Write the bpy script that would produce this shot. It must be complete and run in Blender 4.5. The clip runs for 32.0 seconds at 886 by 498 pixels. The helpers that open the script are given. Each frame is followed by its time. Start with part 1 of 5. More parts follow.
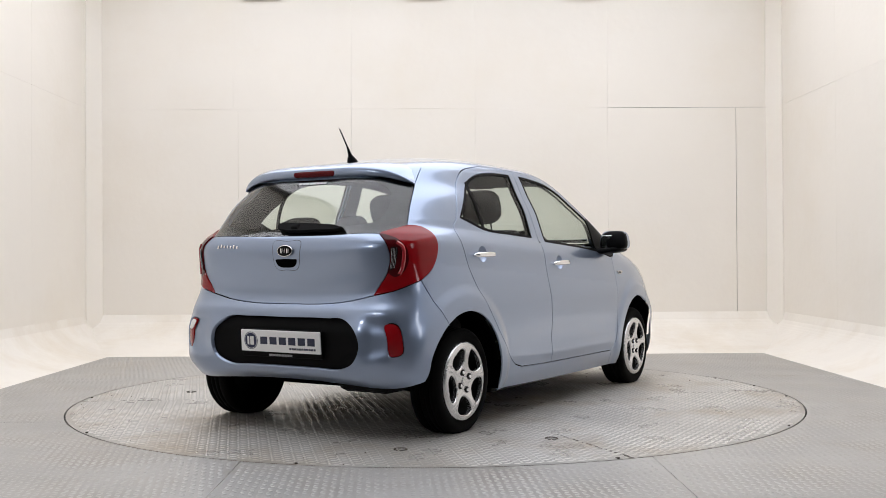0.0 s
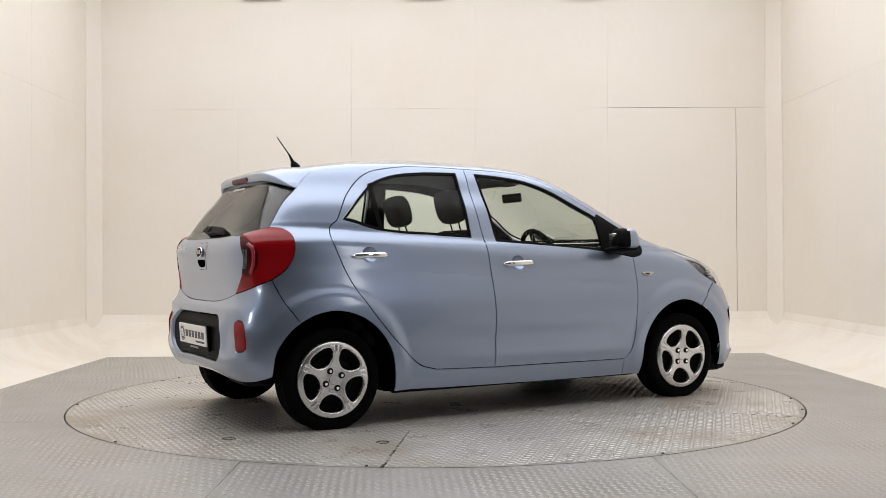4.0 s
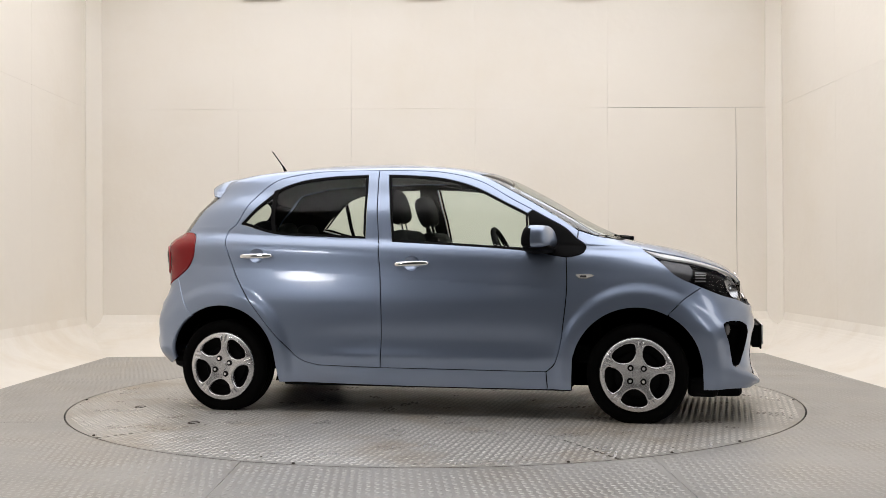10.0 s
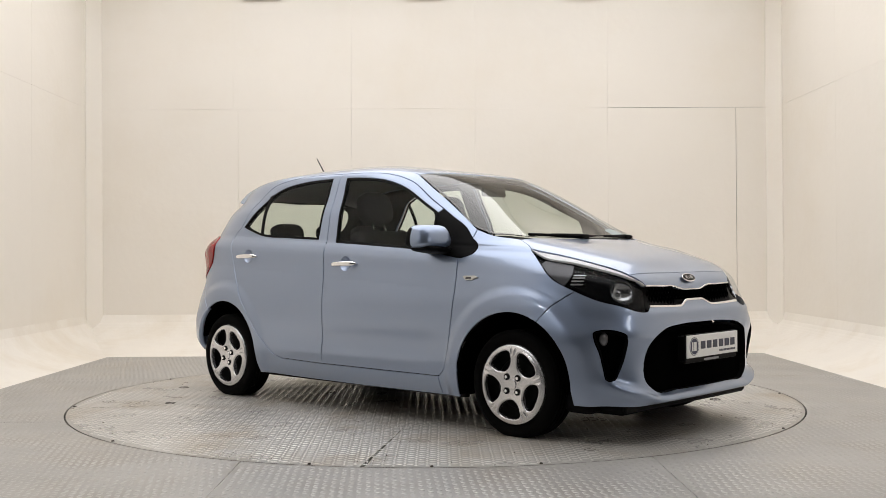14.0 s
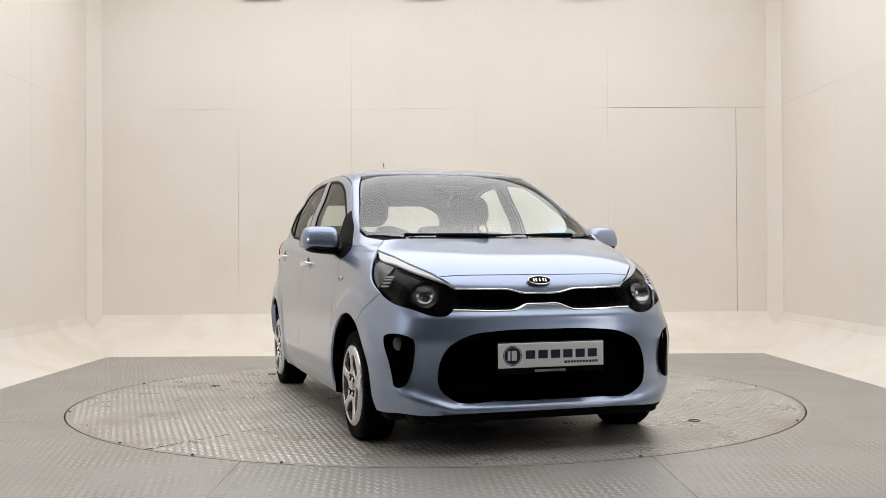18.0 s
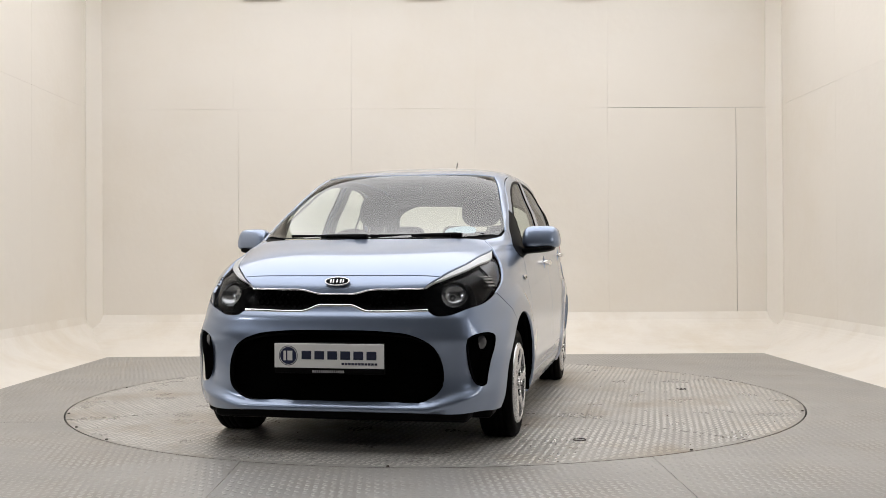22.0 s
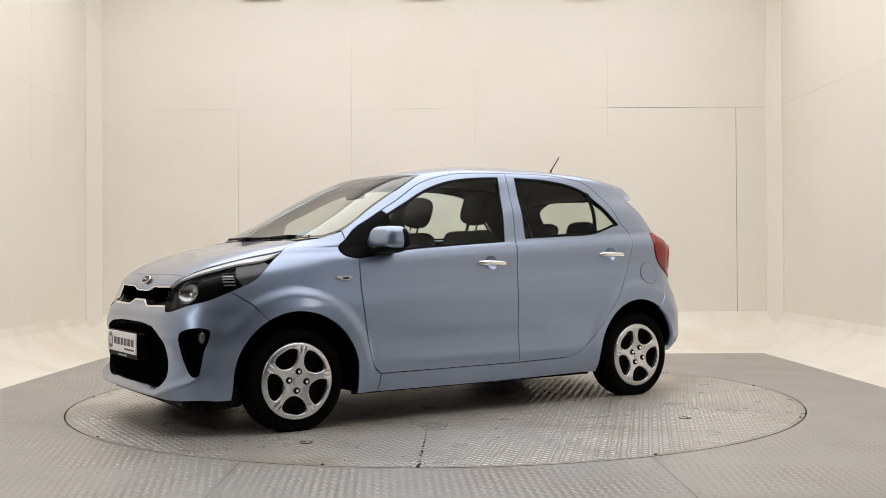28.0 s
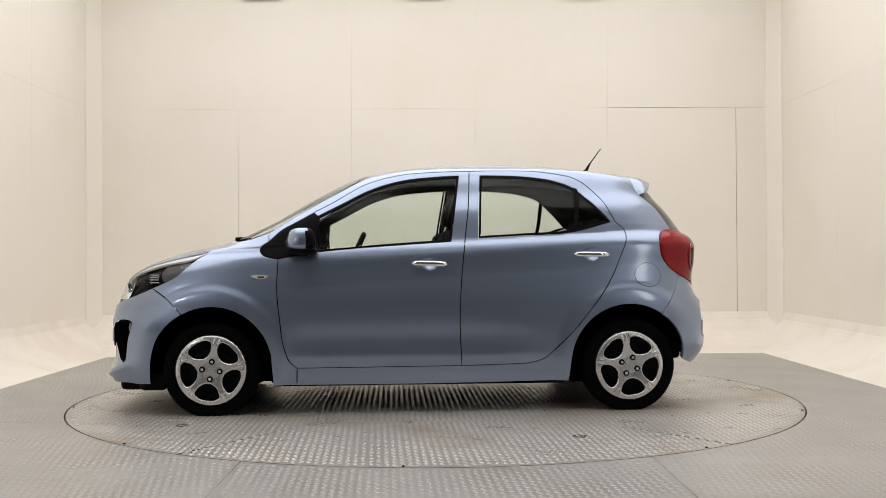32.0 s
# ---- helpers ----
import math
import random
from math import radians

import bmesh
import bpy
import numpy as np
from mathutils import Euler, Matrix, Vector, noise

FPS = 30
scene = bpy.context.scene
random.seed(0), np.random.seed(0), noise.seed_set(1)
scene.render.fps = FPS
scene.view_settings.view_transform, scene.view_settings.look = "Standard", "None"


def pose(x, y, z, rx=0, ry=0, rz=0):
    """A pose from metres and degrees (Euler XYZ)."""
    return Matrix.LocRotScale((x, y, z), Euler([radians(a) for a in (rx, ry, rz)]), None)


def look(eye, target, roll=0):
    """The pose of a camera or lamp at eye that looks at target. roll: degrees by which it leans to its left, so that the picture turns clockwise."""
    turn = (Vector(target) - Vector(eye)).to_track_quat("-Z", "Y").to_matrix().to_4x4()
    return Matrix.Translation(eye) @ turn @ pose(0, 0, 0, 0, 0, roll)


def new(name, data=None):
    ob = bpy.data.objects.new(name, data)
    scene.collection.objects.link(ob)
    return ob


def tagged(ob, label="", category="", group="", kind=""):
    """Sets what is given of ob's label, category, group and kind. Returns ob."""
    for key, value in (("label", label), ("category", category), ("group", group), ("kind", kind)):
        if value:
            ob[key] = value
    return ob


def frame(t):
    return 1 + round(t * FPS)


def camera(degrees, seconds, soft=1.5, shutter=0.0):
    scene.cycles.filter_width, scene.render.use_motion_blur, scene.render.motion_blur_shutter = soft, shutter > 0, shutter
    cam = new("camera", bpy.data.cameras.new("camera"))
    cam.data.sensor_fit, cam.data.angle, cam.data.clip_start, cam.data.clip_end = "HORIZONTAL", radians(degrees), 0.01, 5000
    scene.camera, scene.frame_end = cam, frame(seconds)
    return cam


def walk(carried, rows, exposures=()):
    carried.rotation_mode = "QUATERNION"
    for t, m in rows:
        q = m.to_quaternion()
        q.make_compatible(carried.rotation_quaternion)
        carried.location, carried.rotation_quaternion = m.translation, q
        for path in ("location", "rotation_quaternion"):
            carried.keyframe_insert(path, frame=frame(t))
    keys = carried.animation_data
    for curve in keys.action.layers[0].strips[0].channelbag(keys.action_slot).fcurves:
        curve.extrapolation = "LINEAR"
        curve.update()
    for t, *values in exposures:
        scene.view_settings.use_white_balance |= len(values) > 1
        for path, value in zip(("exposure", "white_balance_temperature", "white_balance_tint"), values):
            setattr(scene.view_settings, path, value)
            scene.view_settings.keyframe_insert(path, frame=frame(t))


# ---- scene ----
# The camera stands still before a turntable; the table's hub is the world's origin.
PIVOT = (-0.117, 0.066)          # the hub in the car's own plan
EYE = (0.0, -6.556, 0.8835)


def heading(t):
    """The car's heading in degrees at t seconds."""
    s = t - 16.0
    return -58.09 - 7.336 * s - 0.00468 * s * s


cam = camera(47.06, 32.0, soft=0.55)
EYE_POSE = pose(*EYE, 90.56, 0, -0.423) @ pose(0, 0, 0, 0, 0, -0.32)
# the clip's own white balance drifts from cool to warm
TINTS = ((0.0, 0.08, 6080, 13), (1.0, 0.05, 6200, 13), (3.0, 0.0, 6400, 13), (9.0, -0.02, 6400, 13), (14.0, -0.03, 6450, 12), (20.0, -0.08, 6350, 12), (32.0, -0.05, 6550, 12))
walk(cam, [(0.0, EYE_POSE), (32.0, EYE_POSE)], TINTS)

# ---- light: a closed white studio, lit by rows of ceiling panels ----
world = bpy.data.worlds.new("world")
scene.world = world
world.use_nodes = True
world.node_tree.nodes["Background"].inputs[0].default_value = (0.9, 0.92, 1.0, 1)
world.node_tree.nodes["Background"].inputs[1].default_value = 0.02
scene.view_settings.exposure = 0.0

CEILING = 4.2
PANELS = [(x, y) for y in (-2.15, 0.05, 2.25) for x in (-2.25, 0.0, 2.25)]
PANEL_X, PANEL_Y = 2.25, 2.20
LAMP_COLOUR = (1.0, 0.985, 0.96)


def area_lamp(name, m, size_x, size_y, watts):
    data = bpy.data.lights.new(name, "AREA")
    data.shape, data.size, data.size_y, data.energy = "ELLIPSE" if name == "softbox_light" else "RECTANGLE", size_x, size_y, watts
    data.color = LAMP_COLOUR
    lamp = new(name, data)
    lamp.matrix_world = m
    return lamp


for px, py in PANELS:
    area_lamp("panel_light", pose(px, py, CEILING - 0.08), PANEL_X, PANEL_Y, 19.6)
# a slim softbox behind the camera, a square one by the left wall's end, a tall one by the right wall's end
SOFTBOXES = (
    (look((-2.35, -7.0, 2.75), (0.0, 0.0, 0.7)), 0.05, 0.36, 0.16),
    (look((-2.85, -3.50, 1.95), (0.0, -0.4, 0.75)), 0.50, 0.32, 8.0),
    (look((2.85, -3.75, 1.70), (0.0, -0.4, 0.75)), 0.38, 1.15, 5.0),
)
for m, wide, high, watts in SOFTBOXES:
    area_lamp("softbox_light", m, wide, high, watts)

# ---- materials ----
def material(name, base, rough=0.5, metal=0.0, coat=0.0, vary=0.0, scale=4.0, bump=0.0, bump_scale=60.0, rough_vary=0.0, dirt=None, dirt_scale=1.5, dirt_amount=0.0, spec=0.5):
    """A Principled surface: base colour, broad tone changes, fine relief, dirt with a shape of its own."""
    m = bpy.data.materials.new(name)
    m.use_nodes = True
    nt = m.node_tree
    b = nt.nodes["Principled BSDF"]
    b.inputs["Base Color"].default_value = (*base, 1)
    b.inputs["Roughness"].default_value = rough
    b.inputs["Metallic"].default_value = metal
    b.inputs["Specular IOR Level"].default_value = spec
    if coat:
        b.inputs["Coat Weight"].default_value = coat
        b.inputs["Coat Roughness"].default_value = 0.03
    co = nt.nodes.new("ShaderNodeTexCoord")
    colour = None
    if vary:
        n = nt.nodes.new("ShaderNodeTexNoise")
        n.inputs["Scale"].default_value, n.inputs["Detail"].default_value = scale, 6.0
        nt.links.new(co.outputs["Object"], n.inputs["Vector"])
        r = nt.nodes.new("ShaderNodeMapRange")
        r.inputs["From Min"].default_value, r.inputs["From Max"].default_value = 0.3, 0.7
        r.inputs["To Min"].default_value, r.inputs["To Max"].default_value = 1 - vary, 1 + vary
        nt.links.new(n.outputs["Fac"], r.inputs["Value"])
        x = nt.nodes.new("ShaderNodeVectorMath")
        x.operation = "SCALE"
        x.inputs[0].default_value = base
        nt.links.new(r.outputs["Result"], x.inputs["Scale"])
        colour = x.outputs["Vector"]
    if dirt:
        n = nt.nodes.new("ShaderNodeTexNoise")
        n.inputs["Scale"].default_value, n.inputs["Detail"].default_value, n.inputs["Roughness"].default_value = dirt_scale, 8.0, 0.65
        nt.links.new(co.outputs["Object"], n.inputs["Vector"])
        r = nt.nodes.new("ShaderNodeMapRange")
        r.inputs["From Min"].default_value, r.inputs["From Max"].default_value = 0.48, 0.72
        r.inputs["To Max"].default_value = dirt_amount
        nt.links.new(n.outputs["Fac"], r.inputs["Value"])
        mix = nt.nodes.new("ShaderNodeMix")
        mix.data_type = "RGBA"
        mix.inputs["A"].default_value = (*base, 1)
        mix.inputs["B"].default_value = (*dirt, 1)
        nt.links.new(r.outputs["Result"], mix.inputs["Factor"])
        if colour:
            nt.links.new(colour, mix.inputs["A"])
        colour = mix.outputs["Result"]
    if colour:
        nt.links.new(colour, b.inputs["Base Color"])
    if rough_vary:
        n = nt.nodes.new("ShaderNodeTexNoise")
        n.inputs["Scale"].default_value = scale * 2.3
        nt.links.new(co.outputs["Object"], n.inputs["Vector"])
        r = nt.nodes.new("ShaderNodeMapRange")
        r.inputs["To Min"].default_value, r.inputs["To Max"].default_value = rough - rough_vary, rough + rough_vary
        nt.links.new(n.outputs["Fac"], r.inputs["Value"])
        nt.links.new(r.outputs["Result"], b.inputs["Roughness"])
    if bump:
        n = nt.nodes.new("ShaderNodeTexNoise")
        n.inputs["Scale"].default_value, n.inputs["Detail"].default_value = bump_scale, 4.0
        nt.links.new(co.outputs["Object"], n.inputs["Vector"])
        k = nt.nodes.new("ShaderNodeBump")
        k.inputs["Strength"].default_value, k.inputs["Distance"].default_value = 1.0, bump
        nt.links.new(n.outputs["Fac"], k.inputs["Height"])
        nt.links.new(k.outputs["Normal"], b.inputs["Normal"])
    return m


def glass_material(name, tint, rough=0.0, reflect=0.06, edge=0.9, sharp=5.0):
    """Thin tinted glass: mostly clear, with the gloss of a pane."""
    m = bpy.data.materials.new(name)
    m.use_nodes = True
    nt = m.node_tree
    nt.nodes.remove(nt.nodes["Principled BSDF"])
    out = nt.nodes["Material Output"]
    clear, gloss, mix, lw = (nt.nodes.new(k) for k in ("ShaderNodeBsdfTransparent", "ShaderNodeBsdfGlossy", "ShaderNodeMixShader", "ShaderNodeLayerWeight"))
    lw.inputs["Blend"].default_value = 0.5
    power, scale = nt.nodes.new("ShaderNodeMath"), nt.nodes.new("ShaderNodeMath")
    power.operation, scale.operation = "POWER", "MULTIPLY_ADD"
    power.inputs[1].default_value = sharp
    scale.inputs[1].default_value, scale.inputs[2].default_value = edge, reflect
    clear.inputs["Color"].default_value = (*tint, 1)
    gloss.inputs["Roughness"].default_value = rough
    nt.links.new(lw.outputs["Facing"], power.inputs[0])
    nt.links.new(power.outputs[0], scale.inputs[0])
    nt.links.new(scale.outputs[0], mix.inputs[0])
    nt.links.new(clear.outputs[0], mix.inputs[1])
    nt.links.new(gloss.outputs[0], mix.inputs[2])
    nt.links.new(mix.outputs[0], out.inputs["Surface"])
    return m


def glow_material(name, colour, strength):
    m = bpy.data.materials.new(name)
    m.use_nodes = True
    nt = m.node_tree
    nt.nodes.remove(nt.nodes["Principled BSDF"])
    e = nt.nodes.new("ShaderNodeEmission")
    e.inputs["Color"].default_value, e.inputs["Strength"].default_value = (*colour, 1), strength
    nt.links.new(e.outputs[0], nt.nodes["Material Output"].inputs["Surface"])
    return m


def paint_material():
    """Pale blue metallic car paint under clear coat, with a fine flake."""
    m = material("blue_metallic_paint", (0.272, 0.334, 0.460), 0.30, 0.88, 1.0)
    nt = m.node_tree
    b = nt.nodes["Principled BSDF"]
    co = nt.nodes.new("ShaderNodeTexCoord")
    b.inputs["Coat Roughness"].default_value, b.inputs["Coat IOR"].default_value = 0.10, 1.55
    v = nt.nodes.new("ShaderNodeTexVoronoi")
    v.inputs["Scale"].default_value = 900.0
    nt.links.new(co.outputs["Object"], v.inputs["Vector"])
    r = nt.nodes.new("ShaderNodeMapRange")
    r.inputs["To Min"].default_value, r.inputs["To Max"].default_value = 0.28, 0.42
    nt.links.new(v.outputs["Distance"], r.inputs["Value"])
    nt.links.new(r.outputs["Result"], b.inputs["Roughness"])
    return m


WALL = material("wall_paint", (0.775, 0.732, 0.664), 0.55, vary=0.02, scale=0.8, bump=0.002, bump_scale=14, dirt=(0.68, 0.60, 0.47), dirt_scale=0.6, dirt_amount=0.28)
COVE = material("cove_paint", (0.79, 0.748, 0.68), 0.5, vary=0.025, scale=2.0, bump=0.004, bump_scale=9, dirt=(0.62, 0.53, 0.40), dirt_scale=1.3, dirt_amount=0.5)
CEIL = material("ceiling_paint", (0.80, 0.80, 0.78), 0.7, vary=0.02)
REAR = material("grey_cloth", (0.15, 0.147, 0.145), 0.9, vary=0.1)
DRAPE = material("dark_drape_cloth", (0.10, 0.098, 0.096), 0.9, vary=0.12)
GLOW = glow_material("lit_diffuser", LAMP_COLOUR, 1.15)
SEAM = material("open_joint", (0.05, 0.045, 0.04), 0.9)
PLATE = material("steel_floor_plate", (0.375, 0.364, 0.347), 0.38, 0.27, vary=0.16, scale=1.2, bump=0.001, bump_scale=30, rough_vary=0.10, dirt=(0.23, 0.185, 0.13), dirt_scale=1.6, dirt_amount=0.55)
LUG = material("worn_steel_tread", (0.44, 0.43, 0.41), 0.34, 0.40, vary=0.20, scale=1.6, rough_vary=0.10, dirt=(0.28, 0.24, 0.18), dirt_scale=1.7, dirt_amount=0.4)
TABLE_PLATE = material("stained_turntable_plate", (0.385, 0.372, 0.348), 0.36, 0.27, vary=0.20, scale=1.0, bump=0.001, bump_scale=30, rough_vary=0.10, dirt=(0.24, 0.165, 0.085), dirt_scale=1.1, dirt_amount=0.8)
TABLE_LUG = material("stained_worn_tread", (0.62, 0.60, 0.57), 0.30, 0.48, vary=0.20, scale=1.6, rough_vary=0.10, dirt=(0.33, 0.25, 0.15), dirt_scale=1.1, dirt_amount=0.75)
PAINT = paint_material()
BLACK = material("black_plastic", (0.005, 0.005, 0.0054), 0.5, spec=0.05, vary=0.1, scale=12)
GLOSSBLACK = material("gloss_black", (0.003, 0.003, 0.0035), 0.15, spec=0.08)
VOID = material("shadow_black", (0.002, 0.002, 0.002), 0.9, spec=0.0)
RUBBER = material("tyre_rubber", (0.0022, 0.0022, 0.0022), 0.75, spec=0.05, bump=0.0006, bump_scale=120)
SILVER = material("silver_wheel_paint", (0.66, 0.66, 0.67), 0.27, 0.85, vary=0.04, scale=14)
CHROME = material("chrome", (0.86, 0.86, 0.87), 0.09, 1.0)
STEEL = material("dark_steel", (0.006, 0.006, 0.006), 0.6, 0.2, spec=0.1)

# ---- the studio ----
def link_mesh(name, verts, faces, mat, parent=None, smooth=False):
    me = bpy.data.meshes.new(name)
    me.from_pydata([tuple(map(float, v)) for v in verts], [], [tuple(map(int, f)) for f in faces])
    me.materials.append(mat)
    if smooth:
        me.polygons.foreach_set("use_smooth", [True] * len(me.polygons))
    me.update()
    ob = new(name, me)
    ob.parent = parent
    return ob


def part(name, bm, mat, parent, label="", smooth=False):
    bmesh.ops.recalc_face_normals(bm, faces=bm.faces)
    me = bpy.data.meshes.new(name)
    bm.to_mesh(me)
    bm.free()
    me.materials.append(mat)
    if smooth:
        me.polygons.foreach_set("use_smooth", [True] * len(me.polygons))
    ob = new(name, me)
    ob.parent = parent
    if label:
        tagged(ob, label)
    return ob


def box(bm, lo, hi, bevel=0.0, segments=2, m=None):
    """A box between two corners, with rounded edges."""
    lo, hi = Vector(lo), Vector(hi)
    vs = bmesh.ops.create_cube(bm, size=1.0)["verts"]
    bmesh.ops.scale(bm, vec=hi - lo, verts=vs)
    bmesh.ops.translate(bm, vec=(lo + hi) / 2, verts=vs)
    if bevel:
        es = list({e for v in vs for e in v.link_edges})
        r = bmesh.ops.bevel(bm, geom=es, offset=bevel, segments=segments, affect="EDGES", profile=0.5)
        vs = list({v for f in r["faces"] for v in f.verts} | {v for v in vs if v.is_valid})
    if m is not None:
        bmesh.ops.transform(bm, matrix=m, verts=vs)


def box_ob(name, lo, hi, mat, bevel=0.0, parent=None, label="", smooth=False):
    bm = bmesh.new()
    box(bm, lo, hi, bevel)
    return part(name, bm, mat, parent, label, smooth)


HALF, BACK, FRONT = 3.55, 3.95, -8.6      # inner faces of the side walls, back wall, wall behind the camera
WHITE_END = -3.2                          # the white side walls end here; dark drapes beyond
EDGE_X, EDGE_Y = 3.02, 2.82               # the plated floor's edges
COVE_TOP = 0.335
BOARD = 0.012
north = tagged(box_ob("wall_north", (-HALF - 0.15, BACK + BOARD, -0.1), (HALF + 0.15, BACK + 0.15, CEILING), SEAM), "off-white painted studio back wall of large boards", "wall", kind="structure")
west = tagged(box_ob("wall_west", (-HALF - 0.15, WHITE_END, -0.1), (-HALF - BOARD, BACK, CEILING), SEAM), "off-white painted studio side wall of boards", "wall", kind="structure")
east = tagged(box_ob("wall_east", (HALF + BOARD, WHITE_END, -0.1), (HALF + 0.15, BACK, CEILING), SEAM), "off-white painted studio side wall of boards", "wall", kind="structure")
for x0, cloth in ((-HALF - 0.15, DRAPE), (HALF, REAR)):
    tagged(box_ob("drape", (x0, FRONT, -0.1), (x0 + 0.15, WHITE_END, CEILING), cloth), "dark grey studio wall behind the camera", "wall", kind="structure")
tagged(box_ob("wall_south", (-HALF - 0.15, FRONT - 0.15, -0.1), (HALF + 0.15, FRONT, CEILING), REAR), "dark grey wall that closes the studio", "wall", kind="structure")
tagged(box_ob("ceiling", (-HALF - 0.15, FRONT - 0.15, CEILING), (HALF + 0.15, BACK + 0.15, CEILING + 0.1), CEIL), "white painted studio ceiling", "ceiling", kind="structure")

SHEET = 2.44
# boards of the back wall: edges along the wall, and the joint after each board
COLUMNS = [(-HALF, 0.0006), (-2.03, 0.0012), (-0.86, 0.0014), (0.42, 0.0005), (1.79, 0.0012), (3.12, 0.0050), (HALF, 0.0)]
for (xa, ga), (xb, gb) in zip(COLUMNS, COLUMNS[1:]):
    crack = 0.0040 if xa > 1.0 else 0.0009
    box_ob("board", (xa + ga / 2, BACK, -0.05), (xb - gb / 2, BACK + BOARD + 0.003, SHEET - crack / 2), WALL, 0.0012, north)
COLUMNS_UP = [(-HALF, 0.0), (-2.08, 0.0005), (-0.86, 0.0012), (0.42, 0.0005), (1.79, 0.0010), (HALF, 0.0)]
for (xa, ga), (xb, gb) in zip(COLUMNS_UP, COLUMNS_UP[1:]):
    crack = 0.0040 if xa > 1.0 else 0.0009
    box_ob("board", (xa + ga / 2, BACK, SHEET + crack / 2), (xb - gb / 2, BACK + BOARD + 0.003, CEILING), WALL, 0.0012, north)
ROWS = [WHITE_END, -0.02, 1.20, 2.42, BACK]
for side, wall in ((-1, west), (1, east)):
    for ya, yb in zip(ROWS, ROWS[1:]):
        for za, zb in ((-0.05, SHEET), (SHEET, CEILING)):
            crack = 0.0022 if side > 0 and ya > 2.0 else 0.0007
            lo, hi = sorted((side * HALF, side * (HALF + BOARD + 0.003)))
            box_ob("board", (lo, ya + 0.0005, za + crack / 2), (hi, yb - 0.0005, zb - crack / 2), WALL, 0.0012, wall)
    # a chamfered post fills the corner
    bm = bmesh.new()
    prof = [(side * HALF, BACK - 0.17), (side * (HALF - 0.015), BACK - 0.17), (side * (HALF - 0.12), BACK - 0.015), (side * (HALF - 0.12), BACK), (side * HALF, BACK)]
    low = [bm.verts.new((x, y, 0.0)) for x, y in prof]
    high = [bm.verts.new((x, y, CEILING)) for x, y in prof]
    bm.faces.new(low)
    bm.faces.new(high)
    for i in range(5):
        j = (i + 1) % 5
        bm.faces.new((low[i], low[j], high[j], high[i]))
    tagged(part("corner_post", bm, WALL, None), "white painted corner post", "post", kind="structure")
    # shallow added blocks high on the back wall stand in for soft shade spots
for x in (-1.78, -0.10, 1.55):
    tagged(box_ob("shade_block", (x - 0.20, BACK - 0.05, 3.566), (x + 0.20, BACK, 3.63), CEIL, 0.01), "added block high on the studio wall for a soft shade spot", "bracket", "wall brackets")


def cove():
    """The painted curve from the plated floor's edge up to the walls: one swept skirt along three walls."""
    n = 28
    prof = []
    for i in range(n + 1):
        a = i / n
        prof.append((a, COVE_TOP * (0.16 * a + 0.84 * (1 - math.sqrt(1 - a * a)))))     # run outward, rise
    path_in = [(-EDGE_X, WHITE_END), (-EDGE_X, EDGE_Y), (EDGE_X, EDGE_Y), (EDGE_X, WHITE_END)]
    path_out = [(-HALF, WHITE_END), (-HALF, BACK), (HALF, BACK), (HALF, WHITE_END)]
    verts, faces = [], []
    for (ix, iy), (ox, oy) in zip(path_in, path_out):
        for a, z in prof:
            verts.append((ix + (ox - ix) * a, iy + (oy - iy) * a, z - 0.010))
        verts.append((ox, oy, -0.1))
        verts.append((ix, iy, -0.1))
    m = n + 3
    for k in range(3):
        for i in range(m):
            j = (i + 1) % m
            faces.append((k * m + i, k * m + j, (k + 1) * m + j, (k + 1) * m + i))
    faces += [tuple(range(m)), tuple(range(3 * m, 4 * m))[::-1]]
    return tagged(link_mesh("cove", verts, faces, COVE), "cream painted curve from the floor up to the walls", "cove", kind="structure")


cove()
for xa, xb in ((-HALF, -EDGE_X), (EDGE_X, HALF)):
    tagged(box_ob("floor_margin", (xa, FRONT, -0.10), (xb, WHITE_END, 0.0), DRAPE), "dark bare floor along the studio's side", "floor", kind="structure")
for px, py in PANELS:
    lamp_ob = tagged(new("ceiling_panel"), "flat white ceiling light panel", "ceiling light", "ceiling light panels")
    lamp_ob.location = (px, py, CEILING)
    bm = bmesh.new()
    for a, b in (((-1, -1), (1, -0.99)), ((-1, 0.99), (1, 1)), ((-1, -0.99), (-0.99, 0.99)), ((0.99, -0.99), (1, 0.99))):
        box(bm, (a[0] * PANEL_X / 2, a[1] * PANEL_Y / 2, -0.028), (b[0] * PANEL_X / 2, b[1] * PANEL_Y / 2, 0.0))
    part("frame", bm, CEIL, lamp_ob)
    box_ob("diffuser", (-PANEL_X * 0.5, -PANEL_Y * 0.5, -0.045), (PANEL_X * 0.5, PANEL_Y * 0.5, -0.03), GLOW, 0, lamp_ob)

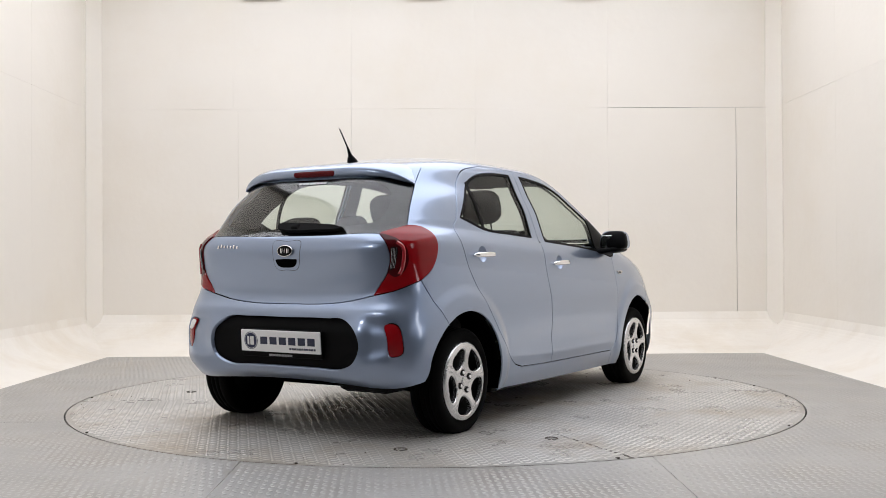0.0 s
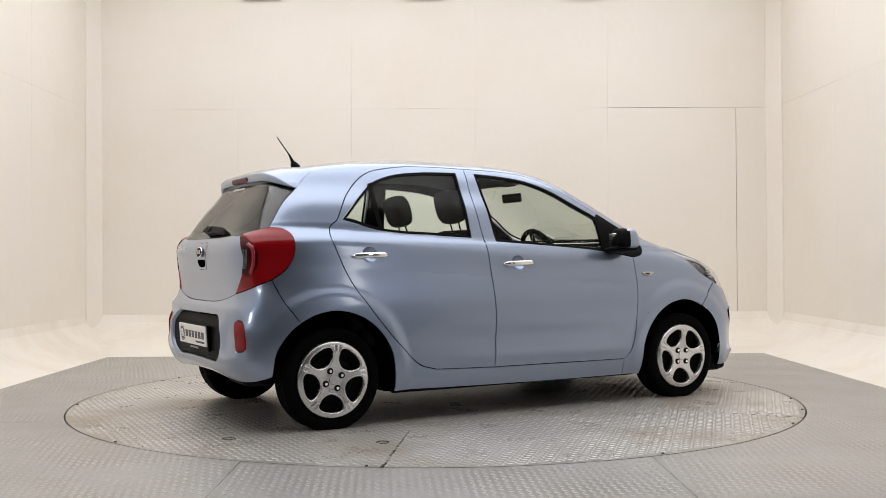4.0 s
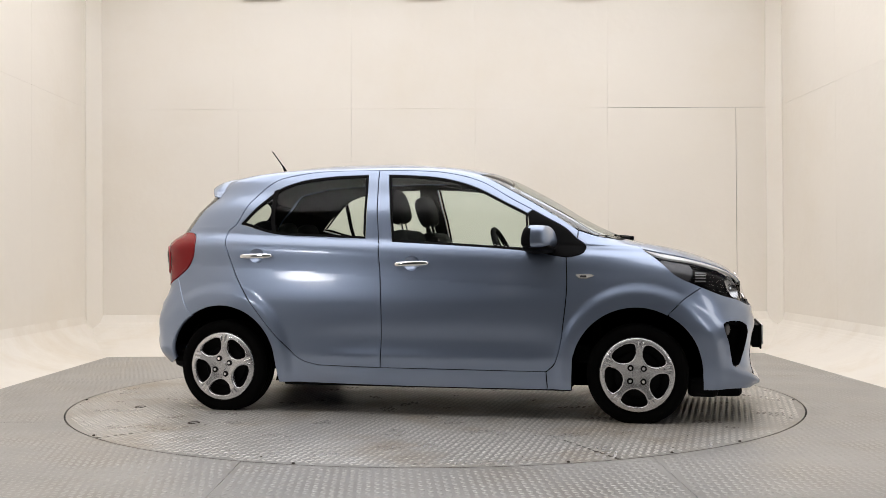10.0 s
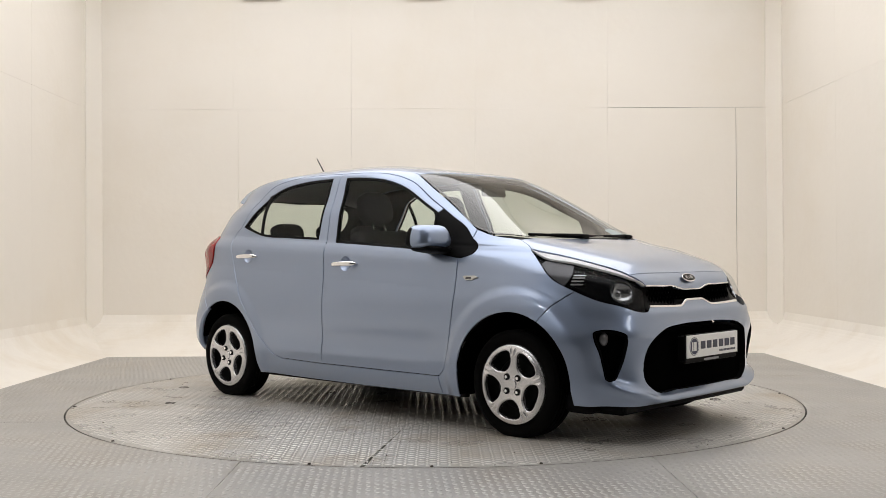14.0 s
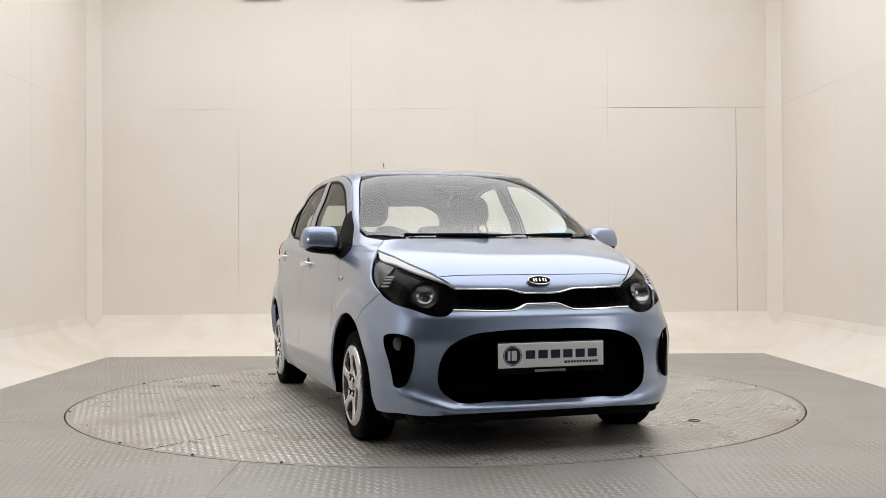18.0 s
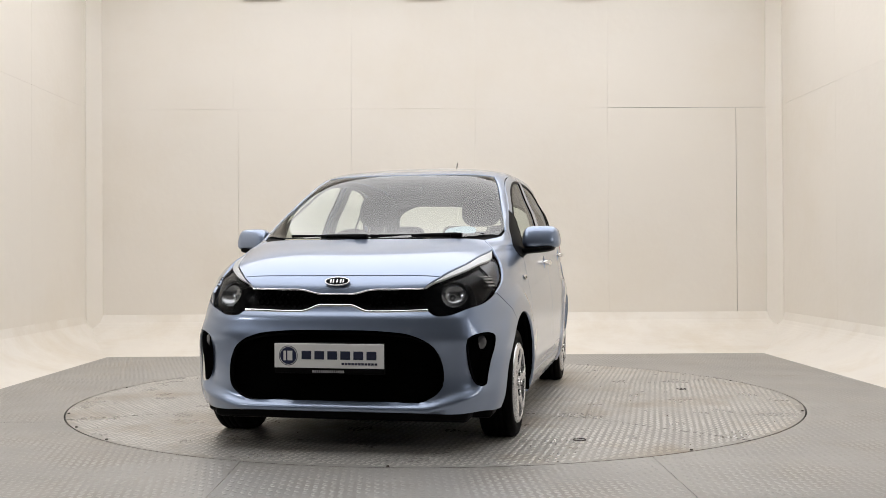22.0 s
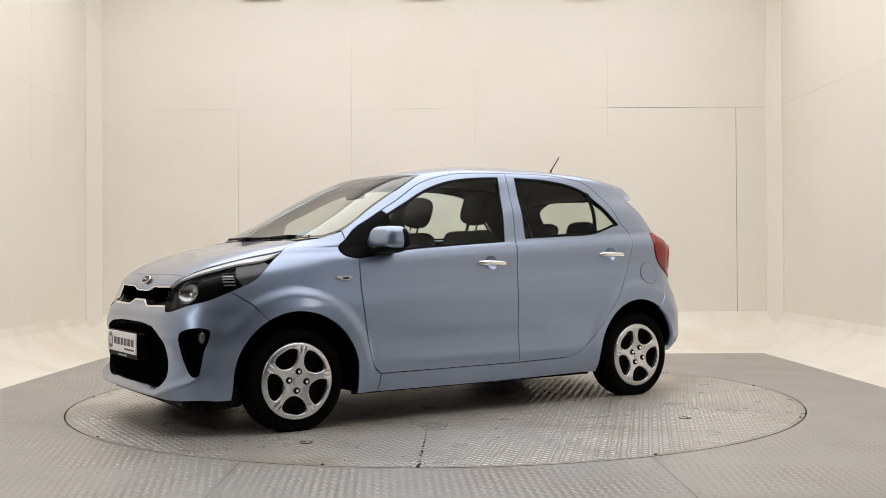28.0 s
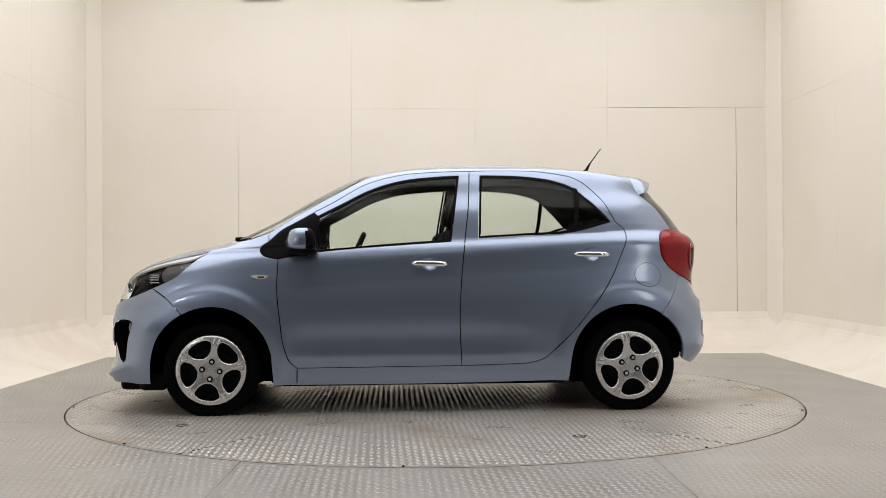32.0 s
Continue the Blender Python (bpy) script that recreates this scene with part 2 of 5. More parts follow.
for m, wide, high, watts in SOFTBOXES:
    stand = tagged(new("softbox_stand"), "black studio softbox on a tripod behind the camera" if wide < 0.1 else "black studio softbox on a tripod by the side wall", "studio lamp", "softboxes")
    foot = m.translation + m.to_3x3() @ Vector((0, 0, 0.14))
    stand.location = (foot.x, foot.y, 0)
    local = Matrix.Translation((-foot.x, -foot.y, 0)) @ m
    bm = bmesh.new()
    box(bm, (-wide / 2 - 0.03, -high / 2 - 0.03, 0.02), (wide / 2 + 0.03, high / 2 + 0.03, 0.12), 0.03, 2, local)
    part("hood", bm, BLACK, stand)
    bm = bmesh.new()
    box(bm, (-wide / 2 - 0.01, -high / 2 - 0.01, 0.010), (wide / 2 + 0.01, high / 2 + 0.01, 0.018), 0, 1, local)
    part("diffuser", bm, GLOW, stand)
    bm = bmesh.new()
    bmesh.ops.create_cone(bm, cap_ends=True, segments=16, radius1=0.016, radius2=0.016, depth=foot.z, matrix=pose(0, 0, foot.z / 2))
    part("pole", bm, BLACK, stand)
    for a in (30, 150, 270):
        bm = bmesh.new()
        bmesh.ops.create_cone(bm, cap_ends=True, segments=10, radius1=0.010, radius2=0.010, depth=0.62, matrix=pose(0.13 * math.cos(radians(a)), 0.13 * math.sin(radians(a)), 0.29, 0, 0, a) @ pose(0, 0, 0, 0, -25, 0))
        part("tripod_leg", bm, BLACK, stand)

# ---- the car's skin: rings stacked from the bumper's lower edge to the roof ----
# Each ring: front x, front z, rear x, rear z, half width, side z, front and rear squareness, side slope, middle x.
RINGS = (
    (1.810, 0.158, -1.630, 0.265, 0.756, 0.153, 7.1, 5.2, 0.000, 0.000),
    (1.851, 0.210, -1.698, 0.327, 0.794, 0.250, 6.3, 6.6, 0.000, 0.000),
    (1.839, 0.350, -1.712, 0.422, 0.807, 0.360, 6.3, 8.9, 0.000, 0.000),
    (1.843, 0.492, -1.712, 0.521, 0.809, 0.493, 6.7, 9.3, 0.000, 0.000),
    (1.806, 0.598, -1.676, 0.619, 0.805, 0.629, 6.1, 9.0, 0.000, 0.000),
    (1.772, 0.674, -1.640, 0.714, 0.789, 0.744, 6.0, 8.6, -0.010, 0.000),
    (1.748, 0.746, -1.654, 0.817, 0.771, 0.835, 5.7, 8.5, -0.020, 0.000),
    (1.693, 0.812, -1.668, 0.918, 0.758, 0.918, 4.7, 8.5, -0.028, 0.000),
    (1.560, 0.882, -1.650, 0.990, 0.748, 0.955, 4.4, 7.8, -0.032, 0.000),
    (1.365, 0.943, -1.620, 1.020, 0.731, 0.991, 6.0, 6.2, -0.045, -0.100),
    (1.171, 0.984, -1.606, 1.040, 0.720, 1.026, 8.4, 5.7, -0.055, -0.200),
    (0.874, 1.106, -1.545, 1.128, 0.687, 1.144, 8.8, 5.4, -0.045, -0.300),
    (0.643, 1.249, -1.479, 1.232, 0.639, 1.251, 8.4, 4.6, -0.030, -0.400),
    (0.378, 1.384, -1.420, 1.314, 0.598, 1.358, 7.2, 4.3, -0.012, -0.500),
    (0.232, 1.417, -1.370, 1.358, 0.568, 1.407, 5.2, 3.4, -0.004, -0.500),
    (0.016, 1.446, -1.168, 1.414, 0.450, 1.446, 4.2, 2.4, 0.000, -0.500),
    (-0.174, 1.471, -0.856, 1.462, 0.248, 1.471, 3.0, 2.2, 0.000, -0.500),
    (-0.400, 1.481, -0.560, 1.480, 0.000, 1.481, 2.0, 2.0, 0.000, -0.480),
)
TOP = len(RINGS) - 1
RING = np.array(RINGS)


def slopes(y):
    """Monotone slopes for a smooth run through the rings."""
    d = np.diff(y, axis=0)
    m = np.zeros_like(y)
    m[0], m[-1] = d[0], d[-1]
    a, b = d[:-1], d[1:]
    s = a + b
    m[1:-1] = np.where(a * b > 0, 2 * a * b / np.where(s == 0, 1, s), 0)
    return m


RING_M = slopes(RING)
AXLE, HUB_Z = 1.2, 0.267
ARCH_R = {1: 0.348, -1: 0.340}


def raw_skin(u, v):
    """Points of the smooth shell: u runs round from the nose (0) over the left flank to the tail (1) and on, v from ring to ring."""
    u, v = np.broadcast_arrays(np.asarray(u, float), np.asarray(v, float))
    k = np.clip(np.floor(v).astype(int), 0, TOP - 1)
    t = (v - k)[..., None]
    h00, h10, h01, h11 = 2 * t**3 - 3 * t**2 + 1, t**3 - 2 * t**2 + t, -2 * t**3 + 3 * t**2, t**3 - t**2
    q = h00 * RING[k] + h10 * RING_M[k] + h01 * RING[k + 1] + h11 * RING_M[k + 1]
    xf, zf, xr, zr, w, zs, nf, nr, sl, xm = np.moveaxis(q, -1, 0)
    th = np.pi * u
    c, s = np.cos(th), np.sin(th)
    front = c >= 0
    n = np.where(front, nf, nr)
    r = (np.abs(c) ** n + np.abs(s) ** n + 1e-12) ** (-1 / n)
    c, s = r * c, r * s
    x = xm + np.where(front, xf - xm, xm - xr) * c
    y = w * s
    side = zs + sl * x
    end = np.where(front, zf - (zs + sl * xf), zr - (zs + sl * xr))
    z = side + end * (1 - np.abs(s) ** 2.6)
    return np.stack((x, y, z), -1)


def skin(u, v):
    """The shell with its wheel-arch flares, shoulder and lower door crease."""
    p = raw_skin(u, v)
    x, y, z = p[..., 0], p[..., 1], p[..., 2]
    low = np.clip((1.10 - z) / 0.08, 0, 1)
    out = np.zeros_like(x)
    for e in (1, -1):
        d = np.hypot(x - e * AXLE, (z - HUB_Z))
        inward = np.clip((AXLE - e * x) / (d + 1e-9), 0, 1)
        crest = 0.475 - 0.035 * inward ** 1.5
        a = np.clip((d - crest + 0.050) / 0.066, 0, 1)
        out = out + 0.0125 * (1 - a * a * (3 - 2 * a)) * np.clip((0.62 - np.abs(np.abs(x) - AXLE)) / 0.2, 0, 1)
    doors = np.clip((0.80 - x) / 0.2, 0, 1) * np.clip((x + 0.75) / 0.4, 0, 1)
    out = out - 0.008 * doors * np.exp(-((z - 0.435) / 0.07) ** 2) + 0.005 * doors * np.exp(-((z - 0.335) / 0.03) ** 2)
    rise = z - (0.9065 - 0.0635 * x)
    ridge = 1 - 14.5 * (np.sqrt(rise * rise + 0.018 ** 2) - 0.018) - 5.45 * rise
    out = out + 0.0085 * np.clip(ridge, 0, 1) * np.clip((0.98 - x) / 0.45, 0, 1)
    side = np.clip((np.abs(y) - 0.60) / 0.12, 0, 1)
    q = p.copy()
    q[..., 1] = y + np.sign(y) * out * low * side
    return q

# ---- cutting the skin into panels ----
from mathutils.geometry import delaunay_2d_cdt

SU, SV = 5.0, 0.10          # metres per unit of u and v, roughly


def normals(u, v):
    e = 1e-4
    n = np.cross(skin(u + e, v) - skin(u - e, v), skin(u, np.minimum(v + e, TOP)) - skin(u, v - e))
    return n / (np.linalg.norm(n, axis=-1, keepdims=True) + 1e-15)


GRIDS = {}
for dom, (u0, u1) in {"front": (-1.0, 1.0), "rear": (0.0, 2.0)}.items():
    gu, gv = np.meshgrid(np.linspace(u0, u1, 481), np.linspace(0.0, TOP - 0.05, 201))
    GRIDS[dom] = (gu.ravel(), gv.ravel(), skin(gu, gv).reshape(-1, 3))


def jacobian(uv):
    e = 1e-4
    u, v = uv[:, 0], uv[:, 1]
    return (skin(u + e, v) - skin(u - e, v)) / (2 * e), (skin(u, v + e) - skin(u, v - e)) / (2 * e)


def step_uv(uv, d):
    """Move by the vectors d, as near as the skin allows."""
    a, b = jacobian(uv)
    aa, ab, bb = (a * a).sum(1), (a * b).sum(1), (b * b).sum(1)
    ad, bd = (a * d).sum(1), (b * d).sum(1)
    det = aa * bb - ab * ab + 1e-14
    out = uv + np.stack(((ad * bb - bd * ab) / det, (bd * aa - ad * ab) / det), -1)
    out[:, 1] = np.clip(out[:, 1], 0.0, TOP - 0.02)
    return out


def on_skin(points, dom):
    """The skin's parameters nearest to the points."""
    gu, gv, gp = GRIDS[dom]
    pts = np.asarray(points, float)
    uv = []
    for p in pts:
        k = int(np.argmin(((gp - p) ** 2).sum(1)))
        uv.append((gu[k], gv[k]))
    uv = np.array(uv)
    for _ in range(3):
        d = pts - skin(uv[:, 0], uv[:, 1])
        uv = step_uv(uv, np.clip(d, -0.03, 0.03))
    return uv


def spline(p, closed=False, per=10):
    """A smooth run through the points."""
    p = np.asarray(p, float)
    n = len(p)
    if n < 3 and not closed:
        t = np.linspace(0, 1, per * 2 + 1)[:, None]
        return p[0] * (1 - t) + p[-1] * t
    out = []
    last = n if closed else n - 1
    for i in range(last):
        if closed:
            a, b, c, d = p[i - 1], p[i], p[(i + 1) % n], p[(i + 2) % n]
        else:
            b, c = p[i], p[i + 1]
            a = p[i - 1] if i else 2 * b - c
            d = p[i + 2] if i + 2 < n else 2 * c - b
        lb, lc, la = np.linalg.norm(c - b) + 1e-9, np.linalg.norm(d - c) + 1e-9, np.linalg.norm(b - a) + 1e-9
        mb = ((c - b) / lb * la + (b - a) / la * lb) / (la + lb) * lb
        mc = ((d - c) / lc * lb + (c - b) / lb * lc) / (lb + lc) * lb
        for k in range(per):
            t = k / per
            out.append((2 * t**3 - 3 * t**2 + 1) * b + (t**3 - 2 * t**2 + t) * mb + (-2 * t**3 + 3 * t**2) * c + (t**3 - t**2) * mc)
    if not closed:
        out.append(p[-1])
    return np.array(out)


def resample(uv, gap=0.016):
    """The closed outline with even spacing, its corners kept where the turn is sharp."""
    q = uv * (SU, SV)
    keep = [uv[0]]
    acc = 0.0
    n = len(uv)
    for i in range(1, n):
        d = np.linalg.norm(q[i] - q[i - 1])
        acc += d
        a, b = q[i] - q[i - 1], q[(i + 1) % n] - q[i]
        turn = abs(math.atan2(a[0] * b[1] - a[1] * b[0], a @ b)) if np.linalg.norm(a) > 1e-7 and np.linalg.norm(b) > 1e-7 else 0
        if acc >= gap or (turn > 0.35 and acc > 0.003):
            keep.append(uv[i])
            acc = 0.0
    return np.array(keep)


def outline(runs, dom="front"):
    """A closed outline from runs of points; each run is smooth, and runs meet in corners."""
    out = []
    for r in runs:
        out.extend(on_skin(spline(r, per=7)[:-1], dom))
    uv = np.array(out)
    return resample(uv)


def loop(points, dom="front"):
    """A closed outline that is smooth all round."""
    return resample(on_skin(spline(points, True, per=7), dom))


def grown(uv, d):
    """The outline moved outward by d metres on the skin (inward where d is negative)."""
    p = skin(uv[:, 0], uv[:, 1])
    n = normals(uv[:, 0], uv[:, 1])
    t = np.roll(p, -1, 0) - np.roll(p, 1, 0)
    side = np.cross(t, n)
    side /= np.linalg.norm(side, axis=1, keepdims=True) + 1e-12
    q = uv * (SU, SV)
    area = 0.5 * np.sum(q[:, 0] * np.roll(q[:, 1], -1) - np.roll(q[:, 0], -1) * q[:, 1])
    return step_uv(uv, side * d * (1 if area > 0 else -1))


def inside(pts, poly):
    x, y = pts[:, 0], pts[:, 1]
    res = np.zeros(len(pts), bool)
    j = len(poly) - 1
    for i in range(len(poly)):
        xi, yi, xj, yj = *poly[i], *poly[j]
        hit = ((yi > y) != (yj > y)) & (x < (xj - xi) * (y - yi) / ((yj - yi) if yj != yi else 1e-12) + xi)
        res ^= hit
        j = i
    return res


def fill(loops, step):
    """Triangles that fill the first loop, less the others; loops in metres on the plane."""
    lo, hi = loops[0].min(0), loops[0].max(0)
    gx, gy = np.meshgrid(np.arange(lo[0] + step / 2, hi[0], step), np.arange(lo[1] + step / 2, hi[1], step))
    g = np.stack((gx.ravel(), gy.ravel()), -1)
    m = inside(g, loops[0])
    for h in loops[1:]:
        m &= ~inside(g, h)
    g = g[m]
    edge = np.concatenate(loops)
    if len(g):
        far = np.ones(len(g), bool)
        for e in edge:
            far &= ((g - e) ** 2).sum(1) > (0.55 * step) ** 2
        g = g[far]
    verts = [Vector(p) for p in edge] + [Vector(p) for p in g]
    edges, k = [], 0
    for l in loops:
        n = len(l)
        edges += [(k + i, k + (i + 1) % n) for i in range(n)]
        k += n
    vs, _, fs, _, _, _ = delaunay_2d_cdt(verts, edges, [], 0, 1e-7)
    vs = np.array([tuple(v) for v in vs])
    fs = np.array([tuple(f) for f in fs if len(f) == 3])
    c = vs[fs].mean(1)
    m = inside(c, loops[0])
    for h in loops[1:]:
        m &= ~inside(c, h)
    fs = fs[m]
    a, b, c = (vs[fs[:, i]] for i in range(3))
    flip = (b[:, 0] - a[:, 0]) * (c[:, 1] - a[:, 1]) - (b[:, 1] - a[:, 1]) * (c[:, 0] - a[:, 0]) < 0
    fs[flip] = fs[flip][:, ::-1]
    return vs, fs


def rim_edges(fs):
    """Directed edges that belong to one triangle only."""
    seen = set()
    for a, b, c in fs.tolist():
        for e in ((a, b), (b, c), (c, a)):
            seen.add(e)
    return [e for e in seen if (e[1], e[0]) not in seen]


def mesh_ob(name, verts, faces, vnormals, mat, parent, label="", flip=False):
    if flip:
        verts = verts * (1, -1, 1)
        vnormals = vnormals * (1, -1, 1)
        faces = [f[::-1] for f in faces]
    me = bpy.data.meshes.new(name)
    me.from_pydata(verts.tolist(), [], faces)
    me.polygons.foreach_set("use_smooth", [True] * len(me.polygons))
    me.materials.append(mat)
    me.normals_split_custom_set_from_vertices(vnormals.tolist())
    ob = new(name, me)
    ob.parent = parent
    if label:
        tagged(ob, label)
    return ob


def panel(name, outer, mat, parent, holes=(), lift=0.0, lip=0.014, gap=0.0028, step=0.022, both=False, label="", bulge=None, even=False):
    """One panel of the skin: the outline less its holes, with turned-in edges. both: a second one on the other flank."""
    outer = grown(outer, -gap) if gap else outer
    loops = [outer * (SU, SV)] + [(grown(h, gap) if gap else h) * (SU, SV) for h in holes]
    vs, fs = fill(loops, step)
    uv = vs / (SU, SV)
    p, n = skin(uv[:, 0], uv[:, 1]), normals(uv[:, 0], uv[:, 1])
    up = lift if bulge is None else lift + bulge(p)[:, None]
    p = p + n * up
    if bulge is not None:
        face_n = np.cross(p[fs[:, 1]] - p[fs[:, 0]], p[fs[:, 2]] - p[fs[:, 0]])
        own = np.zeros_like(p)
        for k in range(3):
            np.add.at(own, fs[:, k], face_n)
        own /= np.linalg.norm(own, axis=1, keepdims=True) + 1e-15
        for _ in range(3):
            mean = own[fs].mean(1)
            own = np.zeros_like(p)
            for k in range(3):
                np.add.at(own, fs[:, k], mean)
            own /= np.linalg.norm(own, axis=1, keepdims=True) + 1e-15
        n = own * np.sign((own * n).sum(1, keepdims=True) + 1e-9)
    if even:
        x, y = p[:, 0] - p[:, 0].mean(), p[:, 1]
        terms = np.stack((np.ones_like(x), x, y, x * x, x * y, y * y, x ** 3, x * x * y, x * y * y, y ** 3), -1)
        n = terms @ np.linalg.lstsq(terms, n, rcond=None)[0]
        n /= np.linalg.norm(n, axis=1, keepdims=True)
    verts, norms, faces = [p], [n], [tuple(f) for f in fs.tolist()]
    if lip:
        k = len(p)
        es = rim_edges(fs)
        a, b = np.array([e[0] for e in es]), np.array([e[1] for e in es])
        t = p[b] - p[a]
        o = np.cross(t, n[a])
        o /= np.linalg.norm(o, axis=1, keepdims=True) + 1e-12
        m = len(es)
        soft_a, soft_b = n[a] * 0.7 + o * 0.7, n[b] * 0.7 + o * 0.7
        verts += [p[a], p[b], p[b] - n[b] * lip, p[a] - n[a] * lip]
        norms += [soft_a, soft_b, o, o]
        faces += [(k + 3 * m + i, k + 2 * m + i, k + m + i, k + i) for i in range(m)]
    verts, norms = np.concatenate(verts), np.concatenate(norms)
    first = mesh_ob(name, verts, faces, norms, mat, parent, label)
    if both:
        return first, mesh_ob(name, verts, faces, norms, mat, parent, label, True)
    return first


def both_ways(points):
    """A run from the middle line outward, with its mirror image before it."""
    return [(x, -y, z) for x, y, z in points[::-1] if abs(y) > 1e-6] + list(points)


def closed_pair(runs):
    """Runs on the left flank from middle line to middle line, closed by their mirror image."""
    return list(runs) + [[(x, -y, z) for x, y, z in r[::-1]] for r in runs[::-1]]


def arc(e, radius, a0, a1, y=0.80, n=9, lift=0.003):
    """Points round a wheel opening, by angles from straight back over the top."""
    return [(e * AXLE + radius * math.cos(radians(a)), y, HUB_Z + lift + radius * math.sin(radians(a))) for a in np.linspace(a0, a1, n)]

# ---- plated floor and turntable ----
TABLE_R = 2.240
CIRCLE = np.array([(math.cos(a), math.sin(a)) for a in np.linspace(0, 2 * math.pi, 240, endpoint=False)])


def flat_plate(name, loops, z, thick, mat, parent, keep=None):
    """A flat plate with square edges."""
    vs, fs = fill(loops, 0.5)
    if keep is not None:
        fs = fs[keep(vs[fs].mean(1))]
    es = rim_edges(fs)
    n = len(vs)
    verts = [(x, y, z) for x, y in vs] + [(x, y, z - thick) for x, y in vs]
    faces = [tuple(f) for f in fs.tolist()] + [(a, a + n, b + n, b) for a, b in es]
    return link_mesh(name, verts, faces, mat, parent)


def rect(x0, y0, x1, y1, g=0.0012):
    return np.array([(x0 + g, y0 + g), (x1 - g, y0 + g), (x1 - g, y1 - g), (x0 + g, y1 - g)])


def lugs(name, inside_of, bounds, turn, parent, mat, height=0.0027, pitch=0.034):
    """Raised tread on a plate: short ridges that lie crosswise by turns."""
    x0, y0, x1, y1 = bounds
    c, s = math.cos(radians(turn)), math.sin(radians(turn))
    r = math.hypot(x1 - x0, y1 - y0) / 2 + 0.1
    cx, cy = (x0 + x1) / 2, (y0 + y1) / 2
    k = int(r / pitch) + 1
    i, j = np.meshgrid(np.arange(-k, k + 1), np.arange(-k, k + 1))
    i, j = i.ravel(), j.ravel()
    px, py = i * pitch, j * pitch
    x, y = cx + c * px - s * py, cy + s * px + c * py
    ok = (x > x0) & (x < x1) & (y > y0) & (y < y1)
    ok[ok] &= inside_of(x[ok], y[ok])
    x, y, odd = x[ok], y[ok], ((i + j) % 2)[ok]
    a = radians(turn) + np.where(odd == 0, radians(45), radians(-45))
    ca, sa = np.cos(a), np.sin(a)
    L, W, H = 0.0175, 0.0068, height
    shape = np.array([(-L, 0, 0), (-L * 0.35, -W, 0), (L * 0.35, -W, 0), (L, 0, 0), (L * 0.35, W, 0), (-L * 0.35, W, 0), (-L * 0.55, 0, H), (L * 0.55, 0, H)])
    vx = x[:, None] + ca[:, None] * shape[:, 0] - sa[:, None] * shape[:, 1]
    vy = y[:, None] + sa[:, None] * shape[:, 0] + ca[:, None] * shape[:, 1]
    verts = np.stack((vx, vy, np.broadcast_to(shape[:, 2], vx.shape)), -1).reshape(-1, 3)
    f = np.array([(0, 1, 6), (1, 2, 7), (1, 7, 6), (2, 3, 7), (3, 4, 7), (4, 5, 6), (4, 6, 7), (5, 0, 6)])
    faces = (np.arange(len(x))[:, None, None] * 8 + f).reshape(-1, 3)
    me = bpy.data.meshes.new(name)
    me.vertices.add(len(verts))
    me.vertices.foreach_set("co", verts.ravel())
    me.loops.add(faces.size)
    me.loops.foreach_set("vertex_index", faces.ravel())
    me.polygons.add(len(faces))
    me.polygons.foreach_set("loop_start", np.arange(0, faces.size, 3))
    me.polygons.foreach_set("loop_total", np.full(len(faces), 3))
    me.update()
    me.validate()
    me.materials.append(mat)
    ob = new(name, me)
    ob.parent = parent
    ob["kind"] = "stuff"
    return ob


floor = tagged(box_ob("floor", (-EDGE_X, FRONT, -0.10), (EDGE_X, EDGE_Y, -0.03), SEAM), "grey steel tread-plate floor round the turntable", "floor", kind="structure")
XCUT, YCUT = (-EDGE_X, -0.86, 0.96, EDGE_X), (FRONT, -3.4, -0.95, 1.0, EDGE_Y)
hole = CIRCLE * (TABLE_R + 0.007)
for ix in range(3):
    for iy in range(4):
        x0, x1, y0, y1 = XCUT[ix], XCUT[ix + 1], YCUT[iy], YCUT[iy + 1]
        if ix == 1 and iy == 2:
            continue
        flat_plate("plate", [rect(x0, y0, x1, y1), hole], 0.0, 0.03, PLATE, floor)
        if iy:
            lugs("tread", lambda x, y: np.hypot(x, y) > TABLE_R + 0.03, (x0 + 0.02, max(y0, -3.3) + 0.02, x1 - 0.02, y1 - 0.02), (8, 0, -8)[ix] + 3 * iy, floor, LUG, 0.0023)

table = tagged(new("turntable"), "round steel turntable of tread plates flush with the floor", "turntable")
MID_X, MID_Y = 0.71, 1.0


def sector(k):
    def ok(x, y):
        u, v = x / MID_X, y / MID_Y
        mid = (np.abs(u) < 1) & (np.abs(v) < 1)
        if k == 4:
            return mid
        ends = (np.abs(u) > np.abs(v))
        return ~mid & ((ends & (u > 0)) if k == 0 else (ends & (u < 0)) if k == 1 else (~ends & (v > 0)) if k == 2 else (~ends & (v < 0)))
    return ok


